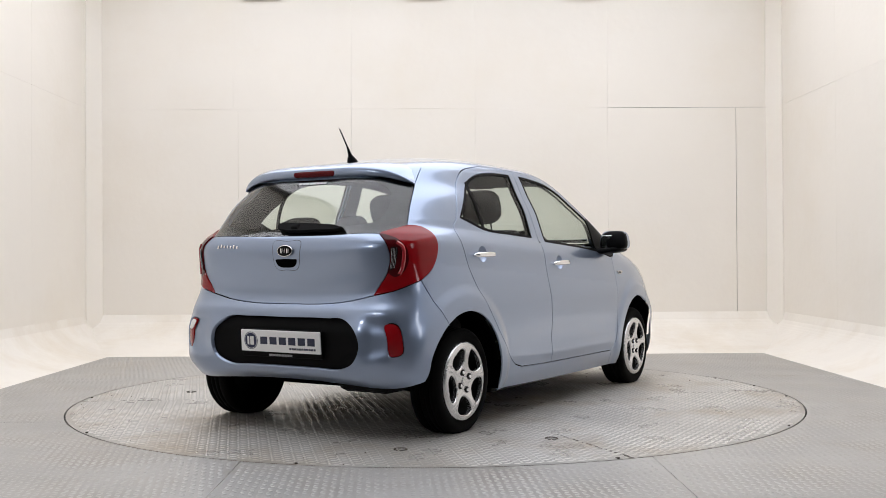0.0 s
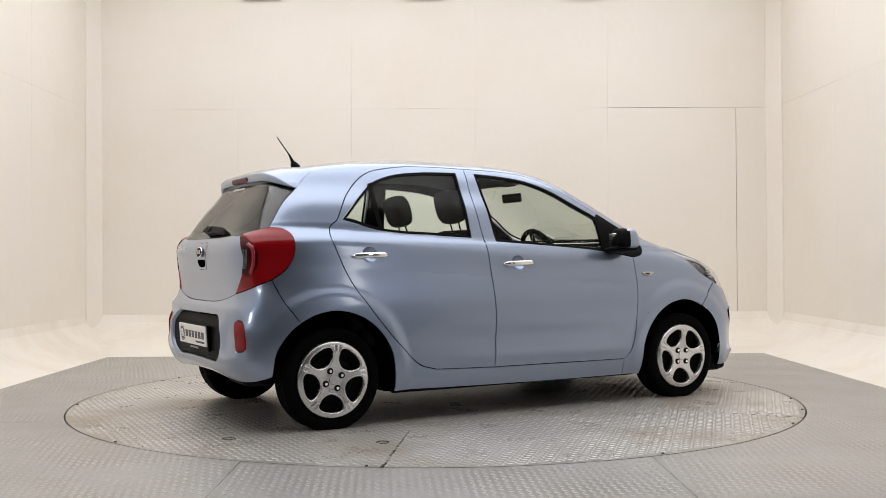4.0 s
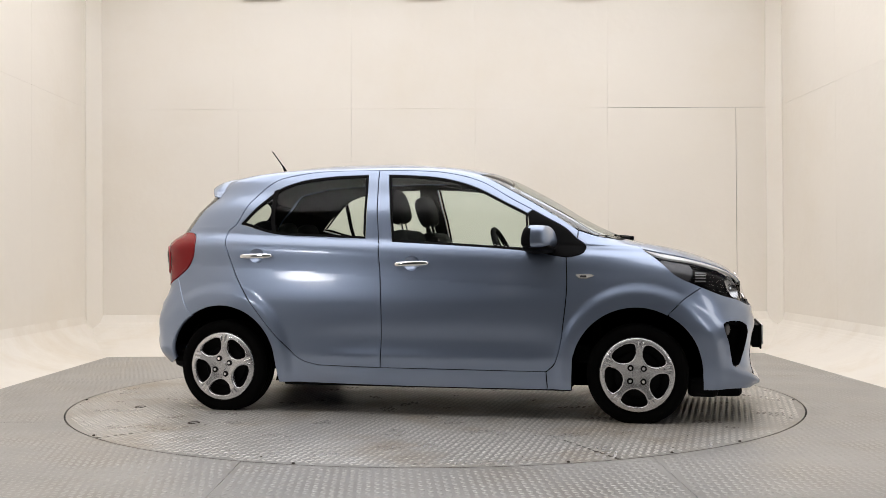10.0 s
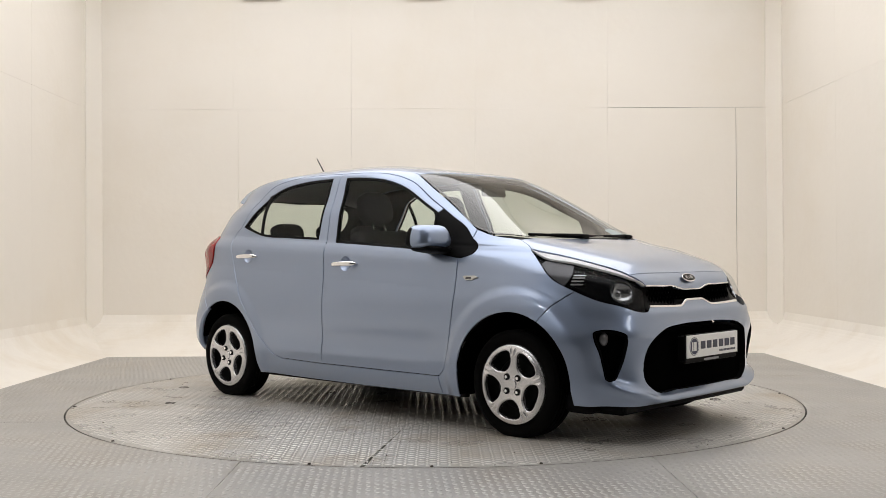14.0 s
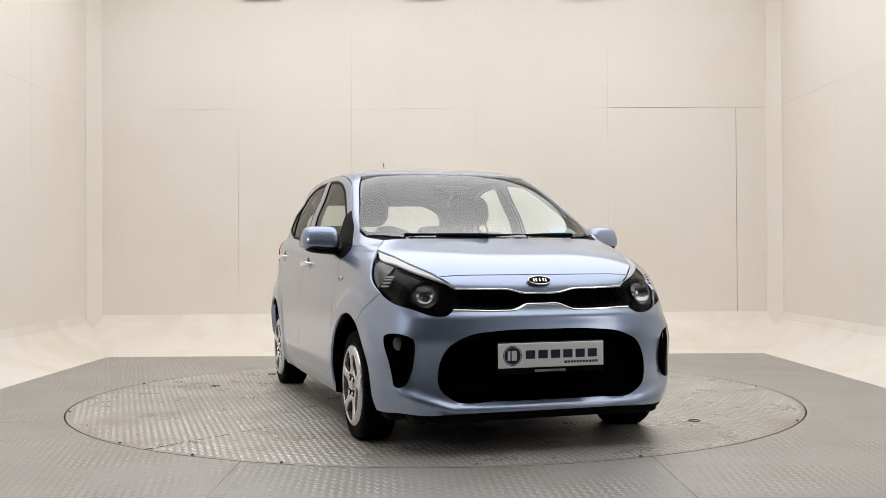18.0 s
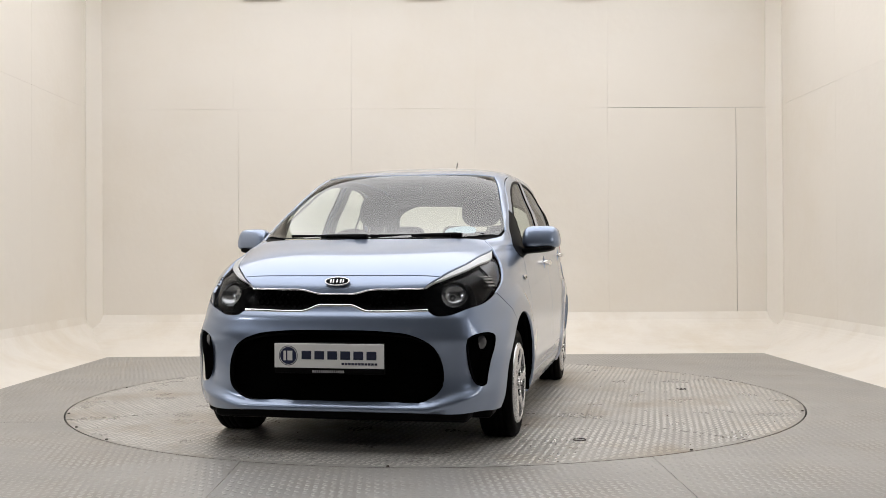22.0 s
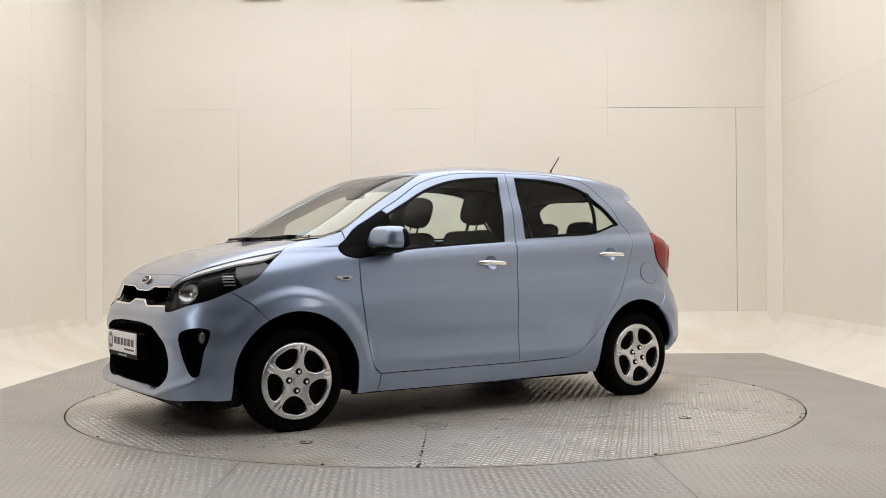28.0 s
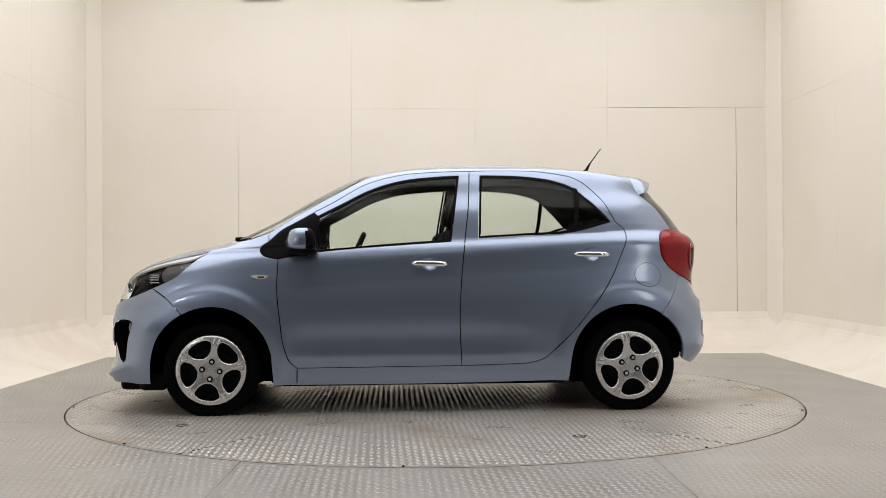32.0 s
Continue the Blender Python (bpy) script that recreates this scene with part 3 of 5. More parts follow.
g, far = 0.0009, 2.3
WEDGES = [
    np.array([(MID_X + g, -MID_Y + g), (MID_X * far + g, -MID_Y * far + 2 * g), (9.0, 0.0), (MID_X * far + g, MID_Y * far - 2 * g), (MID_X + g, MID_Y - g)]),
    np.array([(MID_X - g, MID_Y + g), (MID_X * far - 2 * g, MID_Y * far + g), (0.0, 9.0), (-MID_X * far + 2 * g, MID_Y * far + g), (-MID_X + g, MID_Y + g)]),
]
WEDGES = [WEDGES[0], WEDGES[0] * (-1, 1), WEDGES[1], WEDGES[1] * (1, -1)]
for k in range(4):
    # the wedge cut by the disc
    from_angles = np.linspace(0, 2 * math.pi, 720, endpoint=False)
    ring = np.array([(math.cos(a), math.sin(a)) for a in from_angles]) * (TABLE_R - 0.003)
    ring = ring[inside(ring, WEDGES[k])]
    mid_a = {0: 0.0, 1: math.pi, 2: math.pi / 2, 3: -math.pi / 2}[k]
    rel = (np.arctan2(ring[:, 1], ring[:, 0]) - mid_a + math.pi) % (2 * math.pi) - math.pi
    ring = ring[np.argsort(rel)]
    corner = WEDGES[k][[0, 4]]
    crel = (np.arctan2(corner[:, 1], corner[:, 0]) - mid_a + math.pi) % (2 * math.pi) - math.pi
    corner = corner[np.argsort(-crel)]
    poly = np.concatenate((ring, corner))
    flat_plate("plate", [poly], 0.0, 0.03, TABLE_PLATE, table)
flat_plate("plate", [rect(-MID_X, -MID_Y, MID_X, MID_Y)], 0.0, 0.03, TABLE_PLATE, table)
for k, turn in enumerate((-2, -2, 0, 0, -1)):
    edge_ok = sector(k)
    lugs("tread", lambda x, y: edge_ok(x, y) & (np.hypot(x, y) < TABLE_R - 0.03), (-TABLE_R, -TABLE_R, TABLE_R, TABLE_R), turn, table, TABLE_LUG)
bm = bmesh.new()
bmesh.ops.create_cone(bm, cap_ends=True, segments=96, radius1=TABLE_R - 0.01, radius2=TABLE_R - 0.01, depth=0.02, matrix=pose(0, 0, -0.022))
part("base_disc", bm, SEAM, table)

# ---- the car ----
car = tagged(new("car"), "light blue metallic five-door hatchback parked on the turntable", "car")
TRIM = material("dark_cabin_trim", (0.009, 0.009, 0.0095), 0.75, spec=0.1, vary=0.15, scale=9)
LINER = material("grey_headliner", (0.11, 0.108, 0.10), 0.9, vary=0.04, scale=20)
GLASS = glass_material("side_glass", (0.83, 0.89, 0.85), 0.0, 0.020, 0.7)
SCREEN = glass_material("windscreen_glass", (0.82, 0.86, 0.82), 0.0, 0.085, 0.7, 3.6)
LENS = glass_material("lamp_lens", (0.90, 0.91, 0.92), 0.0, 0.008, 0.22)
RED = material("red_lamp_plastic", (0.25, 0.003, 0.006), 0.10, coat=0.15, spec=0.3)
DEEPRED = material("deep_red_lamp_plastic", (0.062, 0.002, 0.004), 0.12, spec=0.3)
SMOKE = material("smoked_lamp_plastic", (0.016, 0.010, 0.010), 0.15, spec=0.3)
WHITE = material("white_plastic", (0.78, 0.78, 0.77), 0.3, coat=0.3)
REFLECTOR = material("lamp_reflector", (0.52, 0.53, 0.55), 0.22, 0.9)

DOOR_FRONT = [(0.824, 0.753, 0.889), (0.829, 0.787, 0.717), (0.811, 0.801, 0.534), (0.788, 0.804, 0.381), (0.757, 0.800, 0.305), (0.715, 0.795, 0.268)]
SILL = [(0.715, 0.795, 0.268), (0.25, 0.795, 0.270), (-0.222, 0.796, 0.272)]
SILL_REAR = [(-0.222, 0.796, 0.272), (-0.42, 0.796, 0.276), (-0.598, 0.797, 0.281)]
DOOR_REAR = [(-0.598, 0.797, 0.281), (-0.693, 0.800, 0.307), (-0.791, 0.807, 0.388), (-0.954, 0.815, 0.566), (-1.092, 0.784, 0.756), (-1.168, 0.758, 0.921), (-1.196, 0.730, 1.0), (-1.188, 0.710, 1.055), (-1.143, 0.702, 1.093)]
TOP_REAR = [(-1.143, 0.702, 1.093), (-1.051, 0.642, 1.251), (-0.941, 0.596, 1.345), (-0.745, 0.572, 1.390), (-0.476, 0.563, 1.401), (-0.290, 0.566, 1.398)]
TOP_FRONT = [(-0.290, 0.566, 1.398), (-0.071, 0.565, 1.390), (0.124, 0.560, 1.368), (0.322, 0.572, 1.313), (0.517, 0.621, 1.208), (0.624, 0.641, 1.150)]
SAIL_TOP = [(0.624, 0.641, 1.150), (0.704, 0.656, 1.104), (0.809, 0.667, 1.044), (0.878, 0.693, 0.984)]
SAIL_NOSE = [(0.878, 0.693, 0.984), (0.926, 0.705, 0.942), (0.918, 0.722, 0.912), (0.864, 0.747, 0.894), (0.824, 0.753, 0.889)]
B_GAP = [(-0.290, 0.566, 1.398), (-0.278, 0.64, 1.20), (-0.250, 0.730, 0.99), (-0.224, 0.79, 0.75), (-0.214, 0.801, 0.566), (-0.222, 0.796, 0.272)]
BELT = [(0.824, 0.753, 0.889), (0.616, 0.740, 0.921), (0.2, 0.735, 0.957), (-0.168, 0.731, 0.982)]
W1_REAR = [(-0.168, 0.731, 0.982), (-0.200, 0.66, 1.20), (-0.226, 0.581, 1.372)]
W1_TOP = [(-0.226, 0.581, 1.372), (-0.069, 0.584, 1.362), (0.126, 0.589, 1.336), (0.291, 0.604, 1.287), (0.483, 0.642, 1.192), (0.600, 0.660, 1.130)]
W1_FRONT = [(0.600, 0.660, 1.130), (0.612, 0.70, 1.02), (0.616, 0.740, 0.921)]
W2_LOW = [(-1.112, 0.700, 1.096), (-0.893, 0.723, 1.039), (-0.60, 0.725, 1.018), (-0.330, 0.727, 1.003)]
W2_FRONT = [(-0.330, 0.727, 1.003), (-0.340, 0.66, 1.19), (-0.353, 0.581, 1.373)]
W2_TOP = [(-0.353, 0.581, 1.373), (-0.605, 0.586, 1.365), (-0.800, 0.603, 1.337), (-0.895, 0.618, 1.302), (-0.990, 0.655, 1.222), (-1.112, 0.700, 1.096)]
FENDER_SEAM = [(0.878, 0.693, 0.984), (0.884, 0.674, 1.040)]
PILLAR = [(0.884, 0.672, 1.042), (0.665, 0.616, 1.176), (0.440, 0.560, 1.293), (0.290, 0.512, 1.366)]
ROOF_SEAM = [(0.290, 0.512, 1.366), (0.15, 0.512, 1.408), (-0.2, 0.520, 1.424), (-0.6, 0.520, 1.428), (-1.0, 0.510, 1.405), (-1.22, 0.525, 1.345), (-1.318, 0.560, 1.272)]
D_EDGE = [(-1.318, 0.560, 1.272), (-1.424, 0.600, 1.163), (-1.498, 0.632, 1.056)]
LAMP_SIDE = [(-1.498, 0.632, 1.056), (-1.425, 0.676, 1.040), (-1.400, 0.705, 1.000), (-1.404, 0.739, 0.900), (-1.440, 0.739, 0.839), (-1.515, 0.720, 0.780)]
REAR_SEAM = [(-1.515, 0.720, 0.780), (-1.46, 0.77, 0.66), (-1.386, 0.806, 0.556)]
FRONT_SEAM = [(1.528, 0.690, 0.716), (1.44, 0.745, 0.655), (1.365, 0.783, 0.582)]
HOOD_SIDE = [(1.108, 0.590, 0.976), (1.221, 0.640, 0.911)]
LAMP_TOP = [(1.221, 0.640, 0.911), (1.392, 0.605, 0.878), (1.545, 0.570, 0.848), (1.691, 0.482, 0.801)]
LAMP_LOW = [(1.528, 0.690, 0.716), (1.403, 0.721, 0.786), (1.316, 0.697, 0.860), (1.221, 0.640, 0.911)]
LAMP_BELOW = [(1.768, 0.440, 0.645), (1.774, 0.475, 0.621), (1.764, 0.515, 0.618), (1.703, 0.598, 0.645), (1.640, 0.645, 0.664), (1.528, 0.690, 0.716)]
LAMP_INNER = [(1.691, 0.482, 0.801), (1.745, 0.420, 0.757), (1.754, 0.412, 0.702), (1.768, 0.440, 0.645)]
COWL_SIDE = [(1.108, 0.590, 0.976), (1.000, 0.652, 0.998), (0.884, 0.672, 1.042)]
FRONT_ARCH = arc(1, 0.347, 167, 62)
FRONT_ARCH_FORE = arc(1, 0.347, 62, -2)
REAR_ARCH = arc(-1, 0.345, 124, 4)
REAR_ARCH_AFT = arc(-1, 0.345, 160, 124)

panel("fender", outline([SAIL_NOSE, DOOR_FRONT, [DOOR_FRONT[-1], (0.719, 0.765, 0.166)], [(0.719, 0.765, 0.166), (0.850, 0.778, 0.166)], [(0.850, 0.778, 0.166), FRONT_ARCH[0]], FRONT_ARCH, [FRONT_ARCH[-1], FRONT_SEAM[1], FRONT_SEAM[0]], LAMP_LOW, HOOD_SIDE[::-1], COWL_SIDE, FENDER_SEAM[::-1]]), PAINT, car, both=True, lip=0.012, step=0.013, gap=0.0032)
def cup_hole(x, y, z):
    return loop([(x + 0.043 * math.cos(a), y, z + 0.004 + 0.040 * math.sin(a)) for a in np.linspace(0, 2 * math.pi, 14, endpoint=False)])


FRONT_CUP, REAR_CUP = (-0.042, 0.768, 0.855), (-0.985, 0.764, 0.904)
front_doors = panel("front_door", outline([B_GAP, SILL[::-1], DOOR_FRONT[::-1], BELT, W1_REAR, W1_TOP, [W1_TOP[-1], TOP_FRONT[-1]], TOP_FRONT[::-1]]), PAINT, car, holes=[cup_hole(*FRONT_CUP)], both=True, step=0.013, gap=0.0032)
rear_window = outline([W2_LOW, W2_FRONT, W2_TOP])
rear_doors = panel("rear_door", outline([B_GAP[::-1], TOP_REAR[::-1], DOOR_REAR[::-1], SILL_REAR[::-1]]), PAINT, car, holes=[rear_window, cup_hole(*REAR_CUP)], both=True, step=0.013, gap=0.0032)
panel("side_frame", outline([FENDER_SEAM, PILLAR, ROOF_SEAM, D_EDGE, LAMP_SIDE, REAR_SEAM, REAR_ARCH, [REAR_ARCH[-1], (-0.845, 0.780, 0.170)], [(-0.845, 0.780, 0.170), (-0.06, 0.765, 0.166), (0.719, 0.765, 0.166)], [(0.719, 0.765, 0.166), SILL[0]], SILL, SILL_REAR, DOOR_REAR, TOP_REAR, TOP_FRONT, SAIL_TOP]), PAINT, car, both=True, lip=0.012, step=0.013, gap=0.0032)
panel("mirror_sail", outline([SAIL_TOP, SAIL_NOSE, BELT[:2], W1_FRONT[::-1], [W1_FRONT[0], SAIL_TOP[0]]]), BLACK, car, both=True, label="black plastic mirror sail")

# windows: a black seal round each pane
front_window = outline([BELT[1:], W1_REAR, W1_TOP, W1_FRONT])
for w, doors in ((front_window, front_doors), (rear_window, rear_doors)):
    inner = grown(w, -0.013)
    for s, door in zip(panel("window_seal", w, BLACK, None, holes=[inner], lip=0.008, gap=0.0004, lift=0.001, both=True, label="black rubber window seal"), doors):
        s.parent = door
    for g, door in zip(panel("window_pane", grown(w, -0.010), GLASS, None, lip=0.0, gap=0, lift=-0.004, both=True, label="lightly tinted side glass"), doors):
        g.parent = door
bar = outline([[(-0.932, 0.620, 1.292), (-0.918, 0.70, 1.10), (-0.905, 0.722, 1.040)], [(-0.905, 0.722, 1.040), (-0.880, 0.722, 1.038)], [(-0.880, 0.722, 1.038), (-0.893, 0.70, 1.10), (-0.905, 0.620, 1.304)], [(-0.905, 0.620, 1.304), (-0.932, 0.620, 1.292)]])
for b, door in zip(panel("window_bar", bar, BLACK, None, lip=0.006, gap=0, lift=0.001, both=True), rear_doors):
    b.parent = door

# bonnet, nose, front bumper
HOOD_REAR = [(1.150, 0.0, 0.990), (1.148, 0.25, 0.990), (1.108, 0.590, 0.976)]
HOOD_LEAD = [(1.691, 0.482, 0.801), (1.700, 0.25, 0.808), (1.699, 0.0, 0.810)]
panel("bonnet", outline(closed_pair([HOOD_REAR, HOOD_SIDE, LAMP_TOP, HOOD_LEAD])), PAINT, car, step=0.020, gap=0.0032, even=True)
GRILLE_TOP = [(1.748, 0.417, 0.750), (1.757, 0.28, 0.748), (1.760, 0.153, 0.744), (1.764, 0.098, 0.729), (1.764, 0.0, 0.726)]
GRILLE_LOW = [(1.772, 0.0, 0.672), (1.772, 0.045, 0.672), (1.772, 0.080, 0.6705), (1.775, 0.100, 0.664), (1.780, 0.132, 0.650), (1.784, 0.152, 0.645), (1.783, 0.19, 0.643), (1.781, 0.28, 0.643), (1.775, 0.36, 0.644), (1.768, 0.440, 0.645)]
panel("nose_panel", outline(closed_pair([HOOD_LEAD[::-1], LAMP_INNER[:2], [LAMP_INNER[1], GRILLE_TOP[0]], GRILLE_TOP])), PAINT, car, step=0.02)
GRILLE_RIM = [(1.83, 0.0, 0.562), (1.829, 0.25, 0.556), (1.829, 0.37, 0.540), (1.827, 0.465, 0.492), (1.819, 0.520, 0.380), (1.826, 0.516, 0.310), (1.842, 0.455, 0.256), (1.847, 0.25, 0.243), (1.849, 0.0, 0.241)]
lower_grille = loop(GRILLE_RIM + [(x, -y, z) for x, y, z in GRILLE_RIM[-2:0:-1]])
FOG = [(1.765, 0.616, 0.528), (1.740, 0.640, 0.543), (1.705, 0.666, 0.549), (1.655, 0.702, 0.546), (1.634, 0.718, 0.535), (1.638, 0.720, 0.505), (1.664, 0.714, 0.430), (1.680, 0.707, 0.350), (1.692, 0.699, 0.303), (1.712, 0.686, 0.294), (1.740, 0.663, 0.305), (1.757, 0.642, 0.350), (1.770, 0.620, 0.430)]
fog_l = grown(loop(FOG), -0.012)
fog_r = grown(loop([(x, -y, z) for x, y, z in FOG]), -0.012)
BUMPER_LOW = [(1.544, 0.745, 0.180), (1.72, 0.65, 0.180), (1.815, 0.45, 0.186), (1.835, 0.0, 0.192)]


def bumper_form(p):
    """The bumper's lower lip and the swell round its openings."""
    x, y, z = np.abs(p[:, 0]), np.abs(p[:, 1]), p[:, 2]
    def soft(v):
        v = np.clip(v, 0, 1)
        return v * v * (3 - 2 * v)
    low = 0.208 + 0.31 * np.clip(y - 0.45, 0, 1)
    scoop = -0.032 * soft((z - low + 0.004) / 0.034) * soft((0.605 - z) / 0.17) * soft((0.700 - y) / 0.055)
    lip = 0.005 * np.exp(-((z - low + 0.004) / 0.018) ** 2) * soft((0.77 - y) / 0.12)
    chin = -0.010 * soft((low - z) / 0.04) * soft((0.77 - y) / 0.12)
    brow = 0.008 * np.exp(-((z - 0.612) / 0.020) ** 2) * soft((0.66 - y) / 0.1)
    return scoop + lip + chin + brow


bumper = panel("front_bumper", outline(closed_pair([GRILLE_LOW, LAMP_BELOW, FRONT_SEAM, FRONT_ARCH_FORE, [FRONT_ARCH_FORE[-1], BUMPER_LOW[0]], BUMPER_LOW])), PAINT, car, holes=[lower_grille, fog_l, fog_r], lip=0, step=0.010, bulge=bumper_form)


def tube(name, uv, top, depth, mat, parent):
    """The wall of an opening, going in from the skin."""
    p, n = skin(uv[:, 0], uv[:, 1]), normals(uv[:, 0], uv[:, 1])
    m = len(p)
    verts = np.concatenate((p + n * top, p - n * depth))
    return link_mesh(name, verts, [(i, (i + 1) % m, m + (i + 1) % m, m + i) for i in range(m)], mat, parent, True)


for w in (lower_grille, fog_l, fog_r):
    tube("opening_edge", grown(w, -0.001), -0.030 if w is lower_grille else -0.012, 0.07, BLACK, bumper)
panel("grille_backing", grown(lower_grille, 0.004), VOID, bumper, lip=0, gap=0, lift=-0.062, label="black lower grille")
for w in (fog_l, fog_r):
    panel("fog_recess", grown(w, 0.003), VOID, bumper, lip=0, gap=0, lift=-0.052)
grille_hole = outline(closed_pair([[GRILLE_LOW[-1], (1.758, 0.415, 0.70), GRILLE_TOP[0]], GRILLE_TOP])[:2] + closed_pair([[GRILLE_LOW[-1], (1.758, 0.415, 0.70), GRILLE_TOP[0]], GRILLE_TOP])[2:] + [[(x, -y, z) for x, y, z in GRILLE_LOW[::-1]], GRILLE_LOW])
grille = panel("upper_grille", grown(grille_hole, 0.006), BLACK, car, lip=0, gap=0, lift=-0.028, label="black honeycomb upper grille")


def strip(name, run, width, mat, parent, lift, dom="front", both=False, lip=0.01, label=""):
    """A narrow band along a run on the skin."""
    uv = on_skin(spline(run, per=8), dom)
    p, n = skin(uv[:, 0], uv[:, 1]), normals(uv[:, 0], uv[:, 1])
    t = np.gradient(p, axis=0)
    s = np.cross(n, t)
    s /= np.linalg.norm(s, axis=1, keepdims=True)
    m = len(p)
    a, b = p + s * width / 2 + n * lift, p - s * width / 2 + n * lift
    c = p + n * (lift + width * 0.22)
    verts = np.concatenate((a, c, b, b - n * lip, a - n * lip))
    norm = np.concatenate((n * 0.6 + s * 0.8, n, n * 0.6 - s * 0.8, -s, s))
    faces = []
    for i in range(m - 1):
        for k, l in ((0, 1), (1, 2), (2, 3), (4, 0)):
            faces.append((k * m + i, l * m + i, l * m + i + 1, k * m + i + 1))
    first = mesh_ob(name, verts, faces, norm, mat, parent, label)
    if both:
        return first, mesh_ob(name, verts, faces, norm, mat, parent, label, True)
    return first


strip("chrome_trim", both_ways(GRILLE_LOW), 0.013, CHROME, grille, 0.001, label="chrome lower grille trim")
strip("chrome_trim", both_ways(GRILLE_TOP[::-1]), 0.007, CHROME, grille, 0.001, label="chrome upper grille trim")

# headlamps
HEADLAMP = outline([LAMP_TOP, LAMP_INNER, LAMP_BELOW, LAMP_LOW])
BOWL, BOWL_R = (1.698, 0.550, 0.722), 0.066
bowl_hole = loop([(BOWL[0] - 0.45 * BOWL_R * math.cos(a), BOWL[1] + 0.89 * BOWL_R * math.cos(a), BOWL[2] + BOWL_R * math.sin(a)) for a in np.linspace(0, 2 * math.pi, 20, endpoint=False)])
lamps = panel("headlamp", HEADLAMP, GLOSSBLACK, car, holes=[bowl_hole], lift=-0.030, lip=0, gap=-0.002, both=True, label="black headlamp housing")
for g, lamp in zip(panel("lens", HEADLAMP, LENS, None, lip=0, gap=0.001, lift=0.001, both=True, label="clear headlamp lens"), lamps):
    g.parent = lamp
DRL_LOW = [(1.740, 0.425, 0.766), (1.700, 0.485, 0.781), (1.600, 0.575, 0.817), (1.475, 0.626, 0.848), (1.328, 0.664, 0.877), (1.221, 0.640, 0.911)]
drl = outline([LAMP_TOP, LAMP_INNER[:2], [LAMP_INNER[1], DRL_LOW[0]], DRL_LOW])
for g, lamp in zip(panel("light_bar", drl, WHITE, None, lift=-0.005, lip=0.012, gap=0.004, both=True, label="white daytime light bar"), lamps):
    g.parent = lamp

INDICATOR = material("grey_lamp_bezel", (0.085, 0.085, 0.09), 0.25, 0.6)
outer_zone = outline([DRL_LOW[3:5], [DRL_LOW[4], LAMP_LOW[2]], [LAMP_LOW[2], LAMP_LOW[1], (1.470, 0.712, 0.746)], [(1.470, 0.712, 0.746), (1.495, 0.675, 0.800), DRL_LOW[3]]])
for g, lamp in zip(panel("indicator_panel", outer_zone, INDICATOR, None, lift=-0.019, lip=0.010, gap=0.004, both=True, label="grey reflective indicator panel"), lamps):
    g.parent = lamp

# windscreen, cowl and roof
SCREEN_LOW = [(1.128, 0.0, 1.006), (1.122, 0.25, 1.005), (1.075, 0.53, 1.002), (0.985, 0.648, 1.006)]
SCREEN_SIDE = [(0.985, 0.648, 1.006), (0.872, 0.664, 1.050), (0.665, 0.611, 1.178), (0.440, 0.555, 1.294), (0.298, 0.507, 1.362)]
SCREEN_TOP = [(0.298, 0.507, 1.362), (0.325, 0.42, 1.376), (0.358, 0.22, 1.388), (0.366, 0.0, 1.390)]
screen = outline(closed_pair([SCREEN_LOW, SCREEN_SIDE, SCREEN_TOP]))
pane_front = pane = panel("windscreen", screen, SCREEN, car, lip=0, gap=0.002, lift=-0.002, even=True, label="clear windscreen with black border")
panel("screen_border", screen, BLACK, pane, holes=[grown(screen, -0.020)], lip=0, gap=0.003, lift=-0.006)
patch = outline(closed_pair([[(0.420, 0.0, 1.362), (0.420, 0.072, 1.362)], [(0.420, 0.072, 1.362), (0.368, 0.092, 1.388)], [(0.368, 0.092, 1.388), (0.368, 0.0, 1.389)]]))
panel("sensor_patch", patch, BLACK, pane, lip=0, gap=0, lift=-0.0065, label="black band behind the windscreen mirror")
panel("cowl", outline(closed_pair([HOOD_REAR[:1] + HOOD_REAR[1:], COWL_SIDE[:2], [COWL_SIDE[1], SCREEN_LOW[-1]], SCREEN_LOW[::-1]])), BLACK, car, lift=-0.012, lip=0.01, gap=-0.002, label="black cowl below the windscreen")


